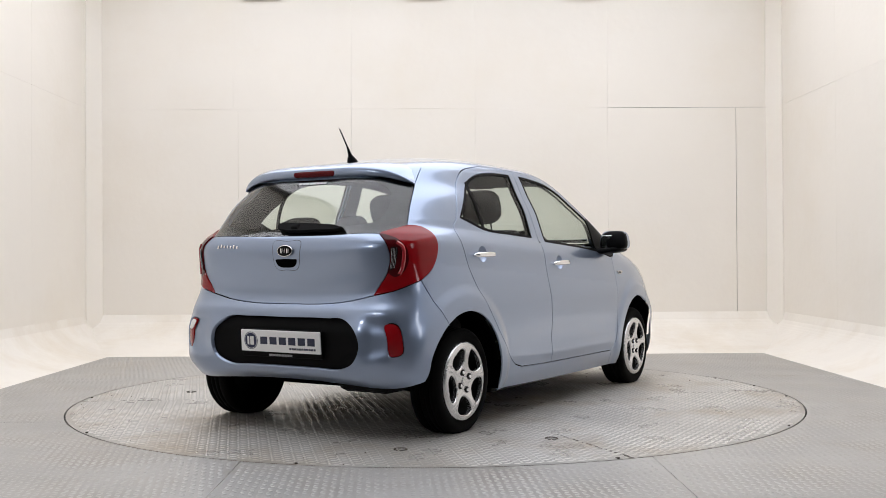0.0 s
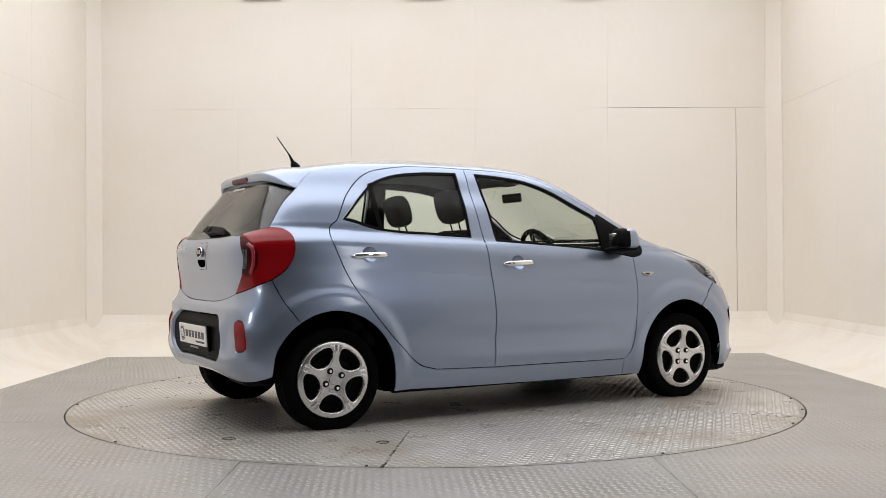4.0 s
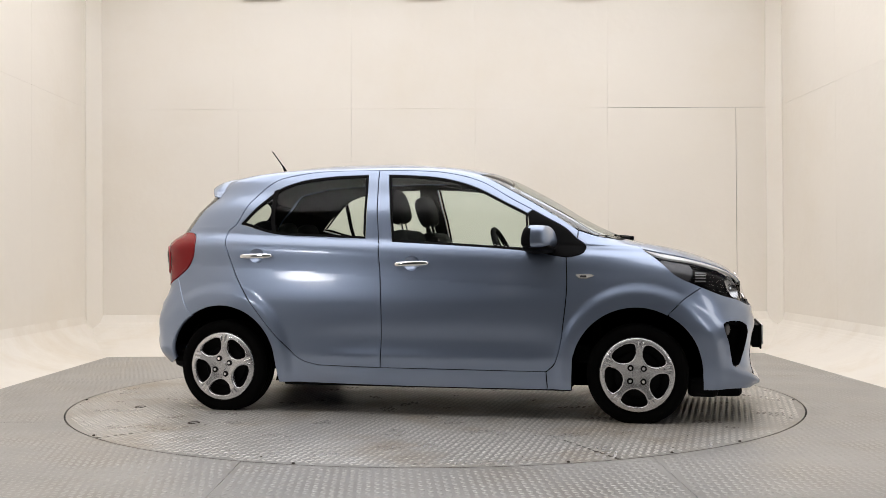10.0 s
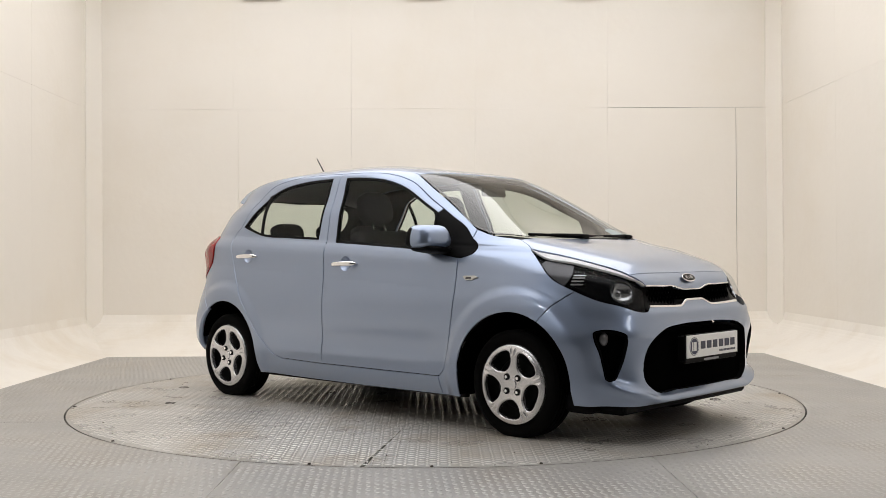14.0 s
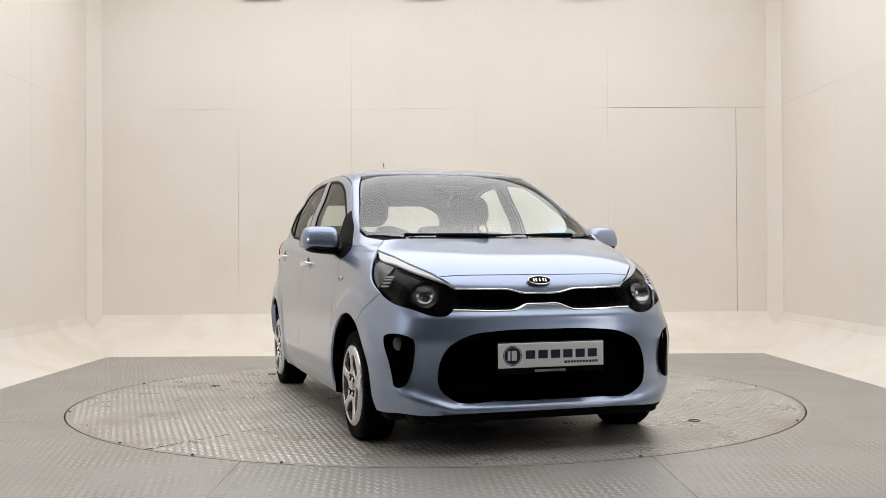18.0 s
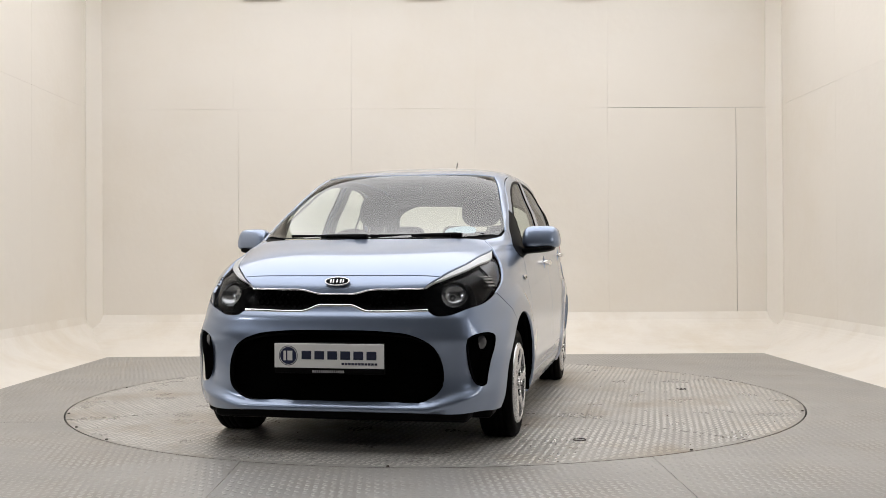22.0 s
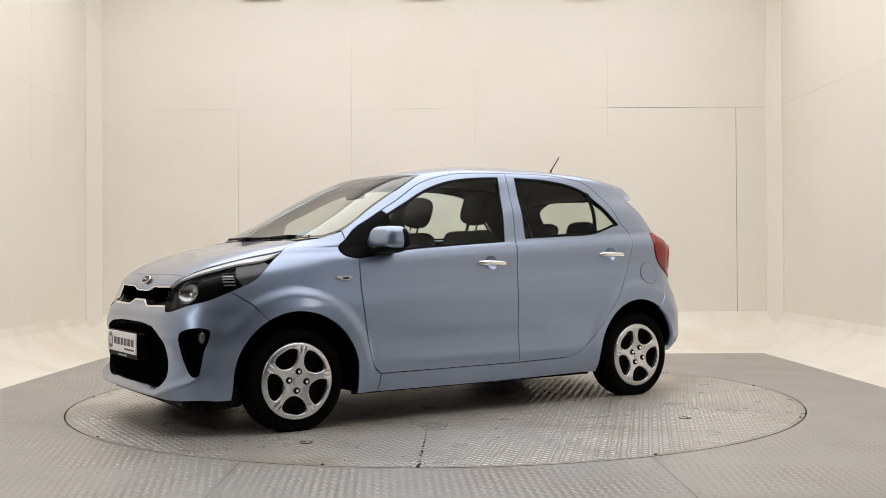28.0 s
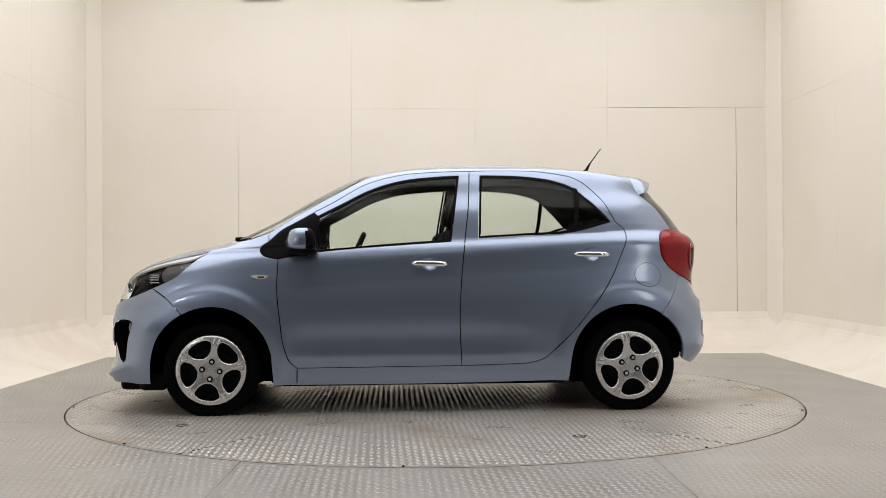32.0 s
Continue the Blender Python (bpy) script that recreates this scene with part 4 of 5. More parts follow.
def roof_panel():
    """The roof: the closing rings, down to the screen's top, the side seams and the rear window's top."""
    fore = on_skin([(x, y, z) for x, y, z in SCREEN_TOP[::-1] + ROOF_SEAM[1:4]], "front")
    aft = on_skin([(x, y, z) for x, y, z in ROOF_SEAM[4:] + GLASS_TOP], "rear")
    uv = np.concatenate((fore, aft))
    uv = uv[np.argsort(uv[:, 0])]
    us = np.concatenate((uv[:, 0], 2 - uv[::-1, 0]))
    vs = np.concatenate((uv[:, 1], uv[::-1, 1]))
    keep = np.concatenate(([True], np.diff(us) > 1e-4))
    us, vs = us[keep], vs[keep]
    n, m = 260, 40
    u = np.linspace(0, 2, n, endpoint=False)
    edge = np.interp(u, us, vs)
    k = (np.linspace(0, 1, m + 1) ** 0.9)[:, None]
    uu, vv = np.broadcast_to(u, (m + 1, n)), edge * (1 - k) + (TOP - 0.02) * k
    p, nn = skin(uu, vv), normals(uu, vv)
    w = np.clip((vv - (TOP - 1.4)) / 1.0, 0, 1)[..., None]
    nn = nn * (1 - w) + np.array((0, 0, 1.0)) * w
    verts = np.concatenate((p.reshape(-1, 3), skin(u, edge) - normals(u, edge) * 0.012))
    norm = np.concatenate((nn.reshape(-1, 3), normals(u, edge)))
    faces = [(j * n + i, j * n + (i + 1) % n, (j + 1) * n + (i + 1) % n, (j + 1) * n + i) for j in range(m) for i in range(n)]
    faces.append(tuple(range(m * n, m * n + n)))
    low = (m + 1) * n
    faces += [(low + i, low + (i + 1) % n, (i + 1) % n, i) for i in range(n)]
    mesh_ob("roof", verts, faces, norm, PAINT, car)
    q = p.reshape(-1, 3) * (0.99, 0.975, 1) - nn.reshape(-1, 3) * 0.03
    mesh_ob("headliner", q, [f[::-1] for f in faces[:m * n + 1]], -nn.reshape(-1, 3), LINER, car, "grey cloth headliner")


GLASS_TOP = [(-1.318, 0.560, 1.272), (-1.385, 0.42, 1.300), (-1.418, 0.2, 1.312), (-1.424, 0.0, 1.316)]
roof_panel()

# tailgate, rear glass, rear bumper, tail lamps
LAMP_IN = [(-1.619, 0.548, 1.009), (-1.634, 0.600, 0.958), (-1.629, 0.617, 0.908), (-1.629, 0.601, 0.816), (-1.636, 0.549, 0.742), (-1.643, 0.526, 0.708)]
LAMP_CROWN = [(-1.498, 0.632, 1.056), (-1.551, 0.601, 1.036), (-1.619, 0.548, 1.009)]
LAMP_FOOT = [(-1.643, 0.526, 0.708), (-1.609, 0.637, 0.733), (-1.515, 0.720, 0.780)]
GATE_LOW = [(-1.643, 0.526, 0.708), (-1.655, 0.40, 0.682), (-1.662, 0.25, 0.666), (-1.665, 0.0, 0.662)]
GLASS_LOW = [(-1.640, 0.0, 1.010), (-1.638, 0.3, 1.009), (-1.619, 0.548, 1.009)]
gate = panel("tailgate", outline(closed_pair([GLASS_LOW, LAMP_IN, GATE_LOW]), "rear"), PAINT, car, step=0.022, gap=0.0032)
rear_glass = outline(closed_pair([GLASS_LOW, LAMP_CROWN[::-1], D_EDGE[::-1], GLASS_TOP]), "rear")
pane = panel("rear_window", rear_glass, SCREEN, gate, lip=0, gap=0.003, lift=-0.002, even=True, label="tinted rear window")
panel("window_backing", grown(rear_glass, 0.014), BLACK, pane, holes=[grown(rear_glass, -0.020)], lip=0, gap=0, lift=-0.014)
clear = loop([(-1.60, 0.0, 1.055), (-1.595, 0.35, 1.055), (-1.555, 0.50, 1.085), (-1.50, 0.52, 1.15), (-1.44, 0.49, 1.225), (-1.41, 0.38, 1.270), (-1.435, 0.0, 1.280), (-1.41, -0.38, 1.270), (-1.44, -0.49, 1.225), (-1.50, -0.52, 1.15), (-1.555, -0.50, 1.085), (-1.595, -0.35, 1.055)], "rear")
panel("window_border", rear_glass, BLACK, pane, holes=[clear], lip=0, gap=0.003, lift=-0.006)
tails = panel("tail_lamp", outline([LAMP_SIDE, LAMP_FOOT[::-1], LAMP_IN[::-1], LAMP_CROWN[::-1]], "rear"), RED, car, lift=0.006, lip=0.03, both=True, label="red tail lamp")
facet = outline([LAMP_IN[:4], [LAMP_IN[3], (-1.614, 0.636, 0.795), (-1.590, 0.664, 0.815), (-1.568, 0.684, 0.875), (-1.574, 0.676, 0.935), (-1.594, 0.640, 0.975), LAMP_IN[0]]], "rear")
slat_field = loop([(-1.624, 0.624, 0.945), (-1.612, 0.644, 0.945), (-1.612, 0.644, 0.880), (-1.618, 0.634, 0.838), (-1.628, 0.612, 0.828), (-1.626, 0.620, 0.88)], "rear")
GUIDE = material("bright_red_light_guide", (0.36, 0.012, 0.02), 0.12, coat=1.0)
for name, field, mat, lift, label in (("lamp_facet", facet, DEEPRED, 0.0068, "deep red inner lens"), ("slat_field", slat_field, SMOKE, 0.0095, "smoked black lamp field")):
    for g, lamp in zip(panel(name, field, mat, None, lift=lift, lip=0.006, gap=0.002, both=True, label=label), tails):
        g.parent = lamp
for g, lamp in zip(strip("light_guide", [(-1.606, 0.640, 0.962), (-1.594, 0.662, 0.945), (-1.589, 0.668, 0.890), (-1.594, 0.662, 0.840), (-1.601, 0.653, 0.812)], 0.018, GUIDE, None, 0.010, "rear", True, 0.008, "bright red light guide"), tails):
    g.parent = lamp
for k in range(4):
    for g, lamp in zip(strip("lamp_slat", [(-1.624 + 0.0035 * k, 0.6255 + 0.0055 * k, 0.938), (-1.625 + 0.0035 * k, 0.623 + 0.0055 * k, 0.885), (-1.627 + 0.0035 * k, 0.617 + 0.0055 * k, 0.840)], 0.0022, REFLECTOR, None, 0.0110, "rear", True, 0.003), tails):
        g.parent = lamp
RECESS = [(-1.70, 0.0, 0.597), (-1.697, 0.25, 0.596), (-1.697, 0.385, 0.588), (-1.713, 0.452, 0.541), (-1.715, 0.482, 0.465), (-1.714, 0.450, 0.385), (-1.706, 0.385, 0.350), (-1.701, 0.2, 0.344), (-1.701, 0.0, 0.343)]
recess = loop(RECESS + [(x, -y, z) for x, y, z in RECESS[-2:0:-1]], "rear")
REFL = [(-1.684, 0.616, 0.571), (-1.655, 0.676, 0.569), (-1.647, 0.700, 0.503), (-1.650, 0.700, 0.428), (-1.684, 0.653, 0.416), (-1.693, 0.635, 0.507)]
refl_l = loop(REFL, "rear")
refl_r = loop([(x, -y, z) for x, y, z in REFL], "rear")
REAR_LOW = [(-1.520, 0.745, 0.292), (-1.56, 0.70, 0.275), (-1.630, 0.50, 0.268), (-1.640, 0.25, 0.275), (-1.642, 0.0, 0.277)]
REAR_TOP = [GATE_LOW[::-1], LAMP_FOOT, REAR_SEAM, REAR_ARCH_AFT[::-1], [REAR_ARCH_AFT[0], REAR_LOW[0]], REAR_LOW]


def rear_form(p):
    """The rear bumper's ledge and the dish round each reflector."""
    y, z = np.abs(p[:, 1]), p[:, 2]
    ledge = 0.012 * np.exp(-((z - 0.625) / 0.020) ** 2) * np.clip((0.72 - y) / 0.1, 0, 1)
    def soft(v):
        v = np.clip(v, 0, 1)
        return v * v * (3 - 2 * v)
    dish = -0.016 * soft((y - 0.475) / 0.085) * soft((0.665 - y) / 0.045) * soft((z - 0.375 - 0.25 * (y - 0.5)) / 0.05) * soft((0.600 - z) / 0.035)
    return ledge + dish


rear_bumper = panel("rear_bumper", outline(closed_pair(REAR_TOP), "rear"), PAINT, car, holes=[recess, refl_l, refl_r], lip=0.03, step=0.013, bulge=rear_form)
panel("plate_recess", grown(recess, 0.003), BLACK, rear_bumper, lift=-0.022, lip=0, gap=0, label="black plastic plate recess")
for w in (refl_l, refl_r):
    panel("reflector", w, RED, rear_bumper, lift=-0.006, lip=0.01, label="red bumper reflector")

clear_part = loop([(-1.684, 0.625, 0.564), (-1.660, 0.672, 0.562), (-1.655, 0.690, 0.518), (-1.690, 0.640, 0.518)], "rear")
panel("reversing_lamp", clear_part, WHITE, rear_bumper, lift=-0.004, lip=0.003, gap=0.002, label="clear reversing lamp")

# cabin lining behind the outer panels
lining = outline([[(0.884, 0.672, 1.035), (0.93, 0.70, 0.93), (0.95, 0.76, 0.62)], [(0.95, 0.76, 0.62), (0.82, 0.79, 0.30)], [(0.82, 0.79, 0.30), (-0.80, 0.79, 0.24)], [(-0.80, 0.79, 0.24), (-0.80, 0.80, 0.36)], arc(-1, 0.395, 14, 132), [arc(-1, 0.395, 14, 132)[-1], (-1.50, 0.69, 0.85)], [(-1.50, 0.69, 0.85), (-1.46, 0.64, 1.056)], [(-1.46, 0.64, 1.056), (-1.40, 0.60, 1.163), (-1.28, 0.56, 1.28), (-1.20, 0.53, 1.36)], ROOF_SEAM[-3::-1], PILLAR[::-1]])
panel("cabin_lining", lining, TRIM, car, holes=[grown(front_window, 0.002), grown(rear_window, 0.002)], lift=-0.034, lip=0.0, gap=0, both=True, label="dark grey cabin lining")

# ---- wheels ----
def lathe(profile, mat, name, parent, segments=72, axis_y=True, label="", closed=False):
    """Spin (radius, offset) pairs round the y axis."""
    n = len(profile)
    verts, faces = [], []
    for k in range(segments):
        a = 2 * math.pi * k / segments
        for r, y in profile:
            verts.append((r * math.cos(a), y, r * math.sin(a)))
    last = n if closed else n - 1
    for k in range(segments):
        l = (k + 1) % segments
        for i in range(last):
            j = (i + 1) % n
            faces.append((k * n + i, l * n + i, l * n + j, k * n + j))
    ob = link_mesh(name, verts, faces, mat, parent, True)
    if label:
        tagged(ob, label)
    return ob


def sgn(v, p):
    return math.copysign(abs(v) ** p, v)


TYRE_R, HUB = 0.271, 0.2605          # free radius, height of the loaded hub
RIM_R = 0.200


def rim_dish(r):
    """How far the wheel cover stands out at a radius."""
    return 0.004 + 0.014 * np.clip((r - 0.05) / 0.10, 0, 1) ** 1.0 - 0.013 * np.clip((r - 0.155) / 0.045, 0, 1) ** 2


def wheel(e, s, spin, bolts):
    """A tyre on a steel rim behind a five-spoke silver cover; y runs outward."""
    w = new("wheel")
    w.parent = car
    w.matrix_local = pose(e * AXLE, s * 0.774, HUB, 0, 0, 0 if s > 0 else 180)
    tagged(w, "black tyre with five-spoke silver wheel cover")
    tread = [(0.195, -0.155), (0.225, -0.166), (0.250, -0.165), (0.263, -0.156), (0.2685, -0.140)]
    for k in range(4):
        y = -0.128 + k * 0.029
        tread += [(0.2700, y), (0.2700, y + 0.022), (0.2640, y + 0.0235), (0.2640, y + 0.0275)]
    tread = tread[:-2]
    tread += [(0.2685, -0.018), (0.264, -0.008), (0.255, -0.001), (0.240, 0.003), (0.222, 0.002), (0.210, -0.002), (0.200, -0.008), (0.195, -0.016)]
    tyre = lathe(tread, RUBBER, "tyre", w)
    for v in tyre.data.vertices:
        v.co.z = max(v.co.z, -HUB + 0.0008)
    lathe([(0.20, -0.004), (0.197, -0.012), (0.185, -0.03), (0.180, -0.05), (0.10, -0.055), (0.0, -0.05)], STEEL, "steel_rim", w, 48)
    lathe([(0.04, -0.055), (0.125, -0.052), (0.128, -0.047), (0.118, -0.043), (0.05, -0.045)], STEEL, "brake_disc", w, 48)
    loops = [CIRCLE[::2] * RIM_R]
    for k in range(5):
        a = radians(spin + 36 + 72 * k)
        q = []
        for t in np.linspace(0, 2 * math.pi, 72, endpoint=False):
            square = 0.5 if math.cos(t) > 0 else 0.95
            rr = 0.130 + (0.042 if math.cos(t) > 0 else 0.052) * sgn(math.cos(t), square)
            off = radians(27.5) * sgn(math.sin(t), square)
            q.append((rr * math.cos(a + off), rr * math.sin(a + off)))
        loops.append(np.array(q))
    vs, fs = fill(loops, 0.0042)
    r = np.hypot(vs[:, 0], vs[:, 1])
    ang = np.degrees(np.arctan2(vs[:, 1], vs[:, 0])) - spin
    groove = np.abs((ang + 36) % 72 - 36) * np.pi / 180 * r
    d = rim_dish(r) - 0.0055 * np.exp(-((groove - 0.010 - 0.10 * (r - 0.145)) / 0.0045) ** 2) * np.clip((r - 0.145) / 0.01, 0, 1) * np.clip((0.185 - r) / 0.01, 0, 1)
    edge = rim_edges(fs)
    rims = np.concatenate(loops)
    near = np.sqrt(np.min(((vs[:, None, :] - rims[None, :, :]) ** 2).sum(-1), axis=1))
    d = d - 0.007 * (1 - np.sqrt(1 - (1 - np.clip(near / 0.008, 0, 1)) ** 2))
    top = np.stack((vs[:, 0], d, vs[:, 1]), -1)
    n = len(vs)
    verts = np.concatenate((top, top, top - (0, 0.020, 0)))
    faces = [tuple(f)[::-1] for f in fs.tolist()] + [(a + n, b + n, b + 2 * n, a + 2 * n) for a, b in edge]
    cover = link_mesh("wheel_cover", verts, faces, SILVER, w, True)
    tagged(cover, "silver five-spoke wheel cover")
    for k in range(4):
        a = radians(bolts + 90 * k)
        bm = bmesh.new()
        m = pose(0.049 * math.cos(a), 0.004, 0.049 * math.sin(a), -90)
        bmesh.ops.create_cone(bm, cap_ends=True, segments=20, radius1=0.0165, radius2=0.0165, depth=0.010, matrix=m)
        part("bolt_hole", bm, BLACK, w)
        bm = bmesh.new()
        m = pose(0.049 * math.cos(a), 0.008, 0.049 * math.sin(a), -90)
        bmesh.ops.create_cone(bm, cap_ends=True, segments=6, radius1=0.0115, radius2=0.0085, depth=0.012, matrix=m)
        part("wheel_bolt", bm, CHROME, w)
    bm = bmesh.new()
    bmesh.ops.create_cone(bm, cap_ends=True, segments=32, radius1=0.027, radius2=0.024, depth=0.006, matrix=pose(0, 0.006, 0, -90))
    part("hub_cap", bm, SILVER, w)
    return w


for e, s, spin, bolts in ((1, -1, 96, 137), (-1, -1, 96, 66), (1, 1, 99, 97), (-1, 1, 82, 113)):
    wheel(e, s, spin, bolts)

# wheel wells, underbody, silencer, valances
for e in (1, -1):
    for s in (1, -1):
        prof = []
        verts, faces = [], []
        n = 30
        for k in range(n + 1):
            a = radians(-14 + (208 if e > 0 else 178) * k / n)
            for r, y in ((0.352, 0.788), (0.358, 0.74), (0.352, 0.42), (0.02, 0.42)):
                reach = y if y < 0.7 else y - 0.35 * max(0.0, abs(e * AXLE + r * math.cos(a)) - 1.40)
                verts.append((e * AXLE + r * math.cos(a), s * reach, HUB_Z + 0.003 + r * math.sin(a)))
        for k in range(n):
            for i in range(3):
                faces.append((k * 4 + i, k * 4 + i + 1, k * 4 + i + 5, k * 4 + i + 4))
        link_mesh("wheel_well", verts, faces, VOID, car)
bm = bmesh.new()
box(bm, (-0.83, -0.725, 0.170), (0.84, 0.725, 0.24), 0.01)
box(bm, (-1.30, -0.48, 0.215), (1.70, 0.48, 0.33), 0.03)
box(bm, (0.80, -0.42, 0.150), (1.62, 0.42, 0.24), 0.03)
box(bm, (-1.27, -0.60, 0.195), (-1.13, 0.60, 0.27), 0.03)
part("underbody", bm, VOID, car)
for s in (1, -1):
    bm = bmesh.new()
    box(bm, (-0.83, min(s * 0.690, s * 0.728), 0.158), (0.845, max(s * 0.690, s * 0.728), 0.20), 0.006)
    part("sill_flange", bm, BLACK, car)
bm = bmesh.new()
box(bm, (-1.62, -0.60, 0.225), (-1.42, -0.28, 0.34), 0.04)
part("silencer", bm, STEEL, car)
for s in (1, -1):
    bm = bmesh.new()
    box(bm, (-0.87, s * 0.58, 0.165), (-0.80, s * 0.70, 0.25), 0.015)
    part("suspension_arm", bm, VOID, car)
bm = bmesh.new()
box(bm, (1.50, -0.62, 0.135), (1.745, 0.62, 0.24), 0.03, 3)
box(bm, (1.46, -0.71, 0.140), (1.62, 0.71, 0.24), 0.03, 3)
part("front_valance", bm, BLACK, car)
bm = bmesh.new()
box(bm, (-1.60, -0.45, 0.265), (-1.50, 0.45, 0.36), 0.02)
part("rear_valance", bm, BLACK, car)

# ---- cabin ----
CLOTH = material("dark_seat_cloth", (0.013, 0.013, 0.014), 0.9, vary=0.2, scale=30)


def blob(fn, nu=36, nv=20):
    """A closed skin from a function of two angles."""
    verts, faces = [], []
    for j in range(nv + 1):
        for i in range(nu):
            verts.append(fn(2 * math.pi * i / nu, -math.pi / 2 + math.pi * j / nv))
    for j in range(nv):
        for i in range(nu):
            faces.append((j * nu + i, j * nu + (i + 1) % nu, (j + 1) * nu + (i + 1) % nu, (j + 1) * nu + i))
    return verts, faces


def cushion(name, centre, half, m, parent):
    """A padded block with full, rounded sides."""
    def fn(a, b):
        return m @ Vector((centre[0] + half[0] * sgn(math.cos(b), 0.55) * sgn(math.cos(a), 0.55), centre[1] + half[1] * sgn(math.cos(b), 0.62) * sgn(math.sin(a), 0.6), centre[2] + half[2] * sgn(math.sin(b), 0.66)))
    v, f = blob(fn)
    return link_mesh(name, v, f, CLOTH, parent, True)


def seat(y):
    st = new("seat")
    st.parent = car
    tagged(st, "dark cloth front seat with headrest")
    lean = pose(-0.03, y, 0.50, 0, -17, 0)
    bm = bmesh.new()
    box(bm, (-0.07, -0.235, 0.0), (0.06, 0.235, 0.58), 0.055, 4, lean)
    part("backrest", bm, CLOTH, st, smooth=True)
    bm = bmesh.new()
    box(bm, (-0.10, y - 0.24, 0.40), (0.42, y + 0.24, 0.54), 0.05, 4)
    part("cushion", bm, CLOTH, st, smooth=True)
    cushion("headrest", (-0.002, 0.0, 0.730), (0.055, 0.126, 0.104), lean, st)
    for k in (-0.05, 0.05):
        bm = bmesh.new()
        bmesh.ops.create_cone(bm, cap_ends=True, segments=12, radius1=0.006, radius2=0.006, depth=0.09, matrix=lean @ pose(0, k, 0.61))
        part("headrest_post", bm, CHROME, st)


for y in (0.345, -0.345):
    seat(y)
bench = tagged(new("rear_bench"), "dark cloth rear bench with headrests")
bench.parent = car
lean = pose(-0.93, 0, 0.50, 0, -16, 0)
bm = bmesh.new()
box(bm, (-0.08, -0.62, 0.0), (0.06, 0.62, 0.54), 0.05, 4, lean)
part("backrest", bm, CLOTH, bench, smooth=True)
bm = bmesh.new()
box(bm, (-0.95, -0.62, 0.40), (-0.50, 0.62, 0.53), 0.05, 4)
part("cushion", bm, CLOTH, bench, smooth=True)
for y in (-0.36, 0.0, 0.36):
    cushion("headrest", (-0.008, y, 0.588), (0.045, 0.128 if y else 0.090, 0.062), lean, bench)
bm = bmesh.new()
box(bm, (0.60, -0.665, 0.62), (0.985, 0.665, 0.915), 0.06, 4)
box(bm, (0.58, -0.56, 0.86), (0.78, -0.14, 0.955), 0.035, 3)
part("dashboard", bm, TRIM, car, "dark grey dashboard", smooth=True)
bm = bmesh.new()
box(bm, (0.955, -0.66, 0.22), (1.00, 0.66, 0.955), 0.01)
part("bulkhead", bm, VOID, car)
bm = bmesh.new()
box(bm, (-1.45, -0.58, 0.30), (0.96, 0.58, 0.40), 0.01)
part("cabin_floor", bm, TRIM, car)
bm = bmesh.new()
box(bm, (-1.52, -0.54, 0.40), (-1.47, 0.54, 0.98), 0.01)
part("tailgate_trim", bm, TRIM, car)
bm = bmesh.new()
box(bm, (-1.46, -0.55, 0.955), (-1.10, 0.55, 0.975), 0.006)
part("parcel_shelf", bm, TRIM, car, "dark parcel shelf")


def ring(name, radius, tube, m, mat, parent, n=40, k=10):
    verts, faces = [], []
    for i in range(n):
        a = 2 * math.pi * i / n
        for j in range(k):
            b = 2 * math.pi * j / k
            r = radius + tube * math.cos(b)
            verts.append(m @ Vector((r * math.cos(a), r * math.sin(a), tube * math.sin(b))))
    for i in range(n):
        for j in range(k):
            faces.append((i * k + j, ((i + 1) % n) * k + j, ((i + 1) % n) * k + (j + 1) % k, i * k + (j + 1) % k))
    return link_mesh(name, verts, faces, mat, parent, True)


wheel_pose = pose(0.42, -0.345, 0.895, 0, 66, 0)
steering = ring("steering_wheel", 0.175, 0.016, wheel_pose, TRIM, car)
tagged(steering, "black steering wheel")
bm = bmesh.new()
box(bm, (-0.05, -0.055, -0.05), (0.05, 0.055, 0.01), 0.02, 3, wheel_pose)
for a in (0, 90, 180):
    box(bm, (-0.014, 0.03, -0.02), (0.014, 0.175, 0.0), 0.004, 1, wheel_pose @ pose(0, 0, 0, 0, 0, a + 90))
part("steering_hub", bm, TRIM, steering, smooth=True)
bm = bmesh.new()
box(bm, (-0.012, -0.105, -0.03), (0.012, 0.105, 0.03), 0.01, 3, pose(0.43, 0.0, 1.285, 0, -10, 0))
part("inner_mirror", bm, TRIM, car, "black rear-view mirror", smooth=True)

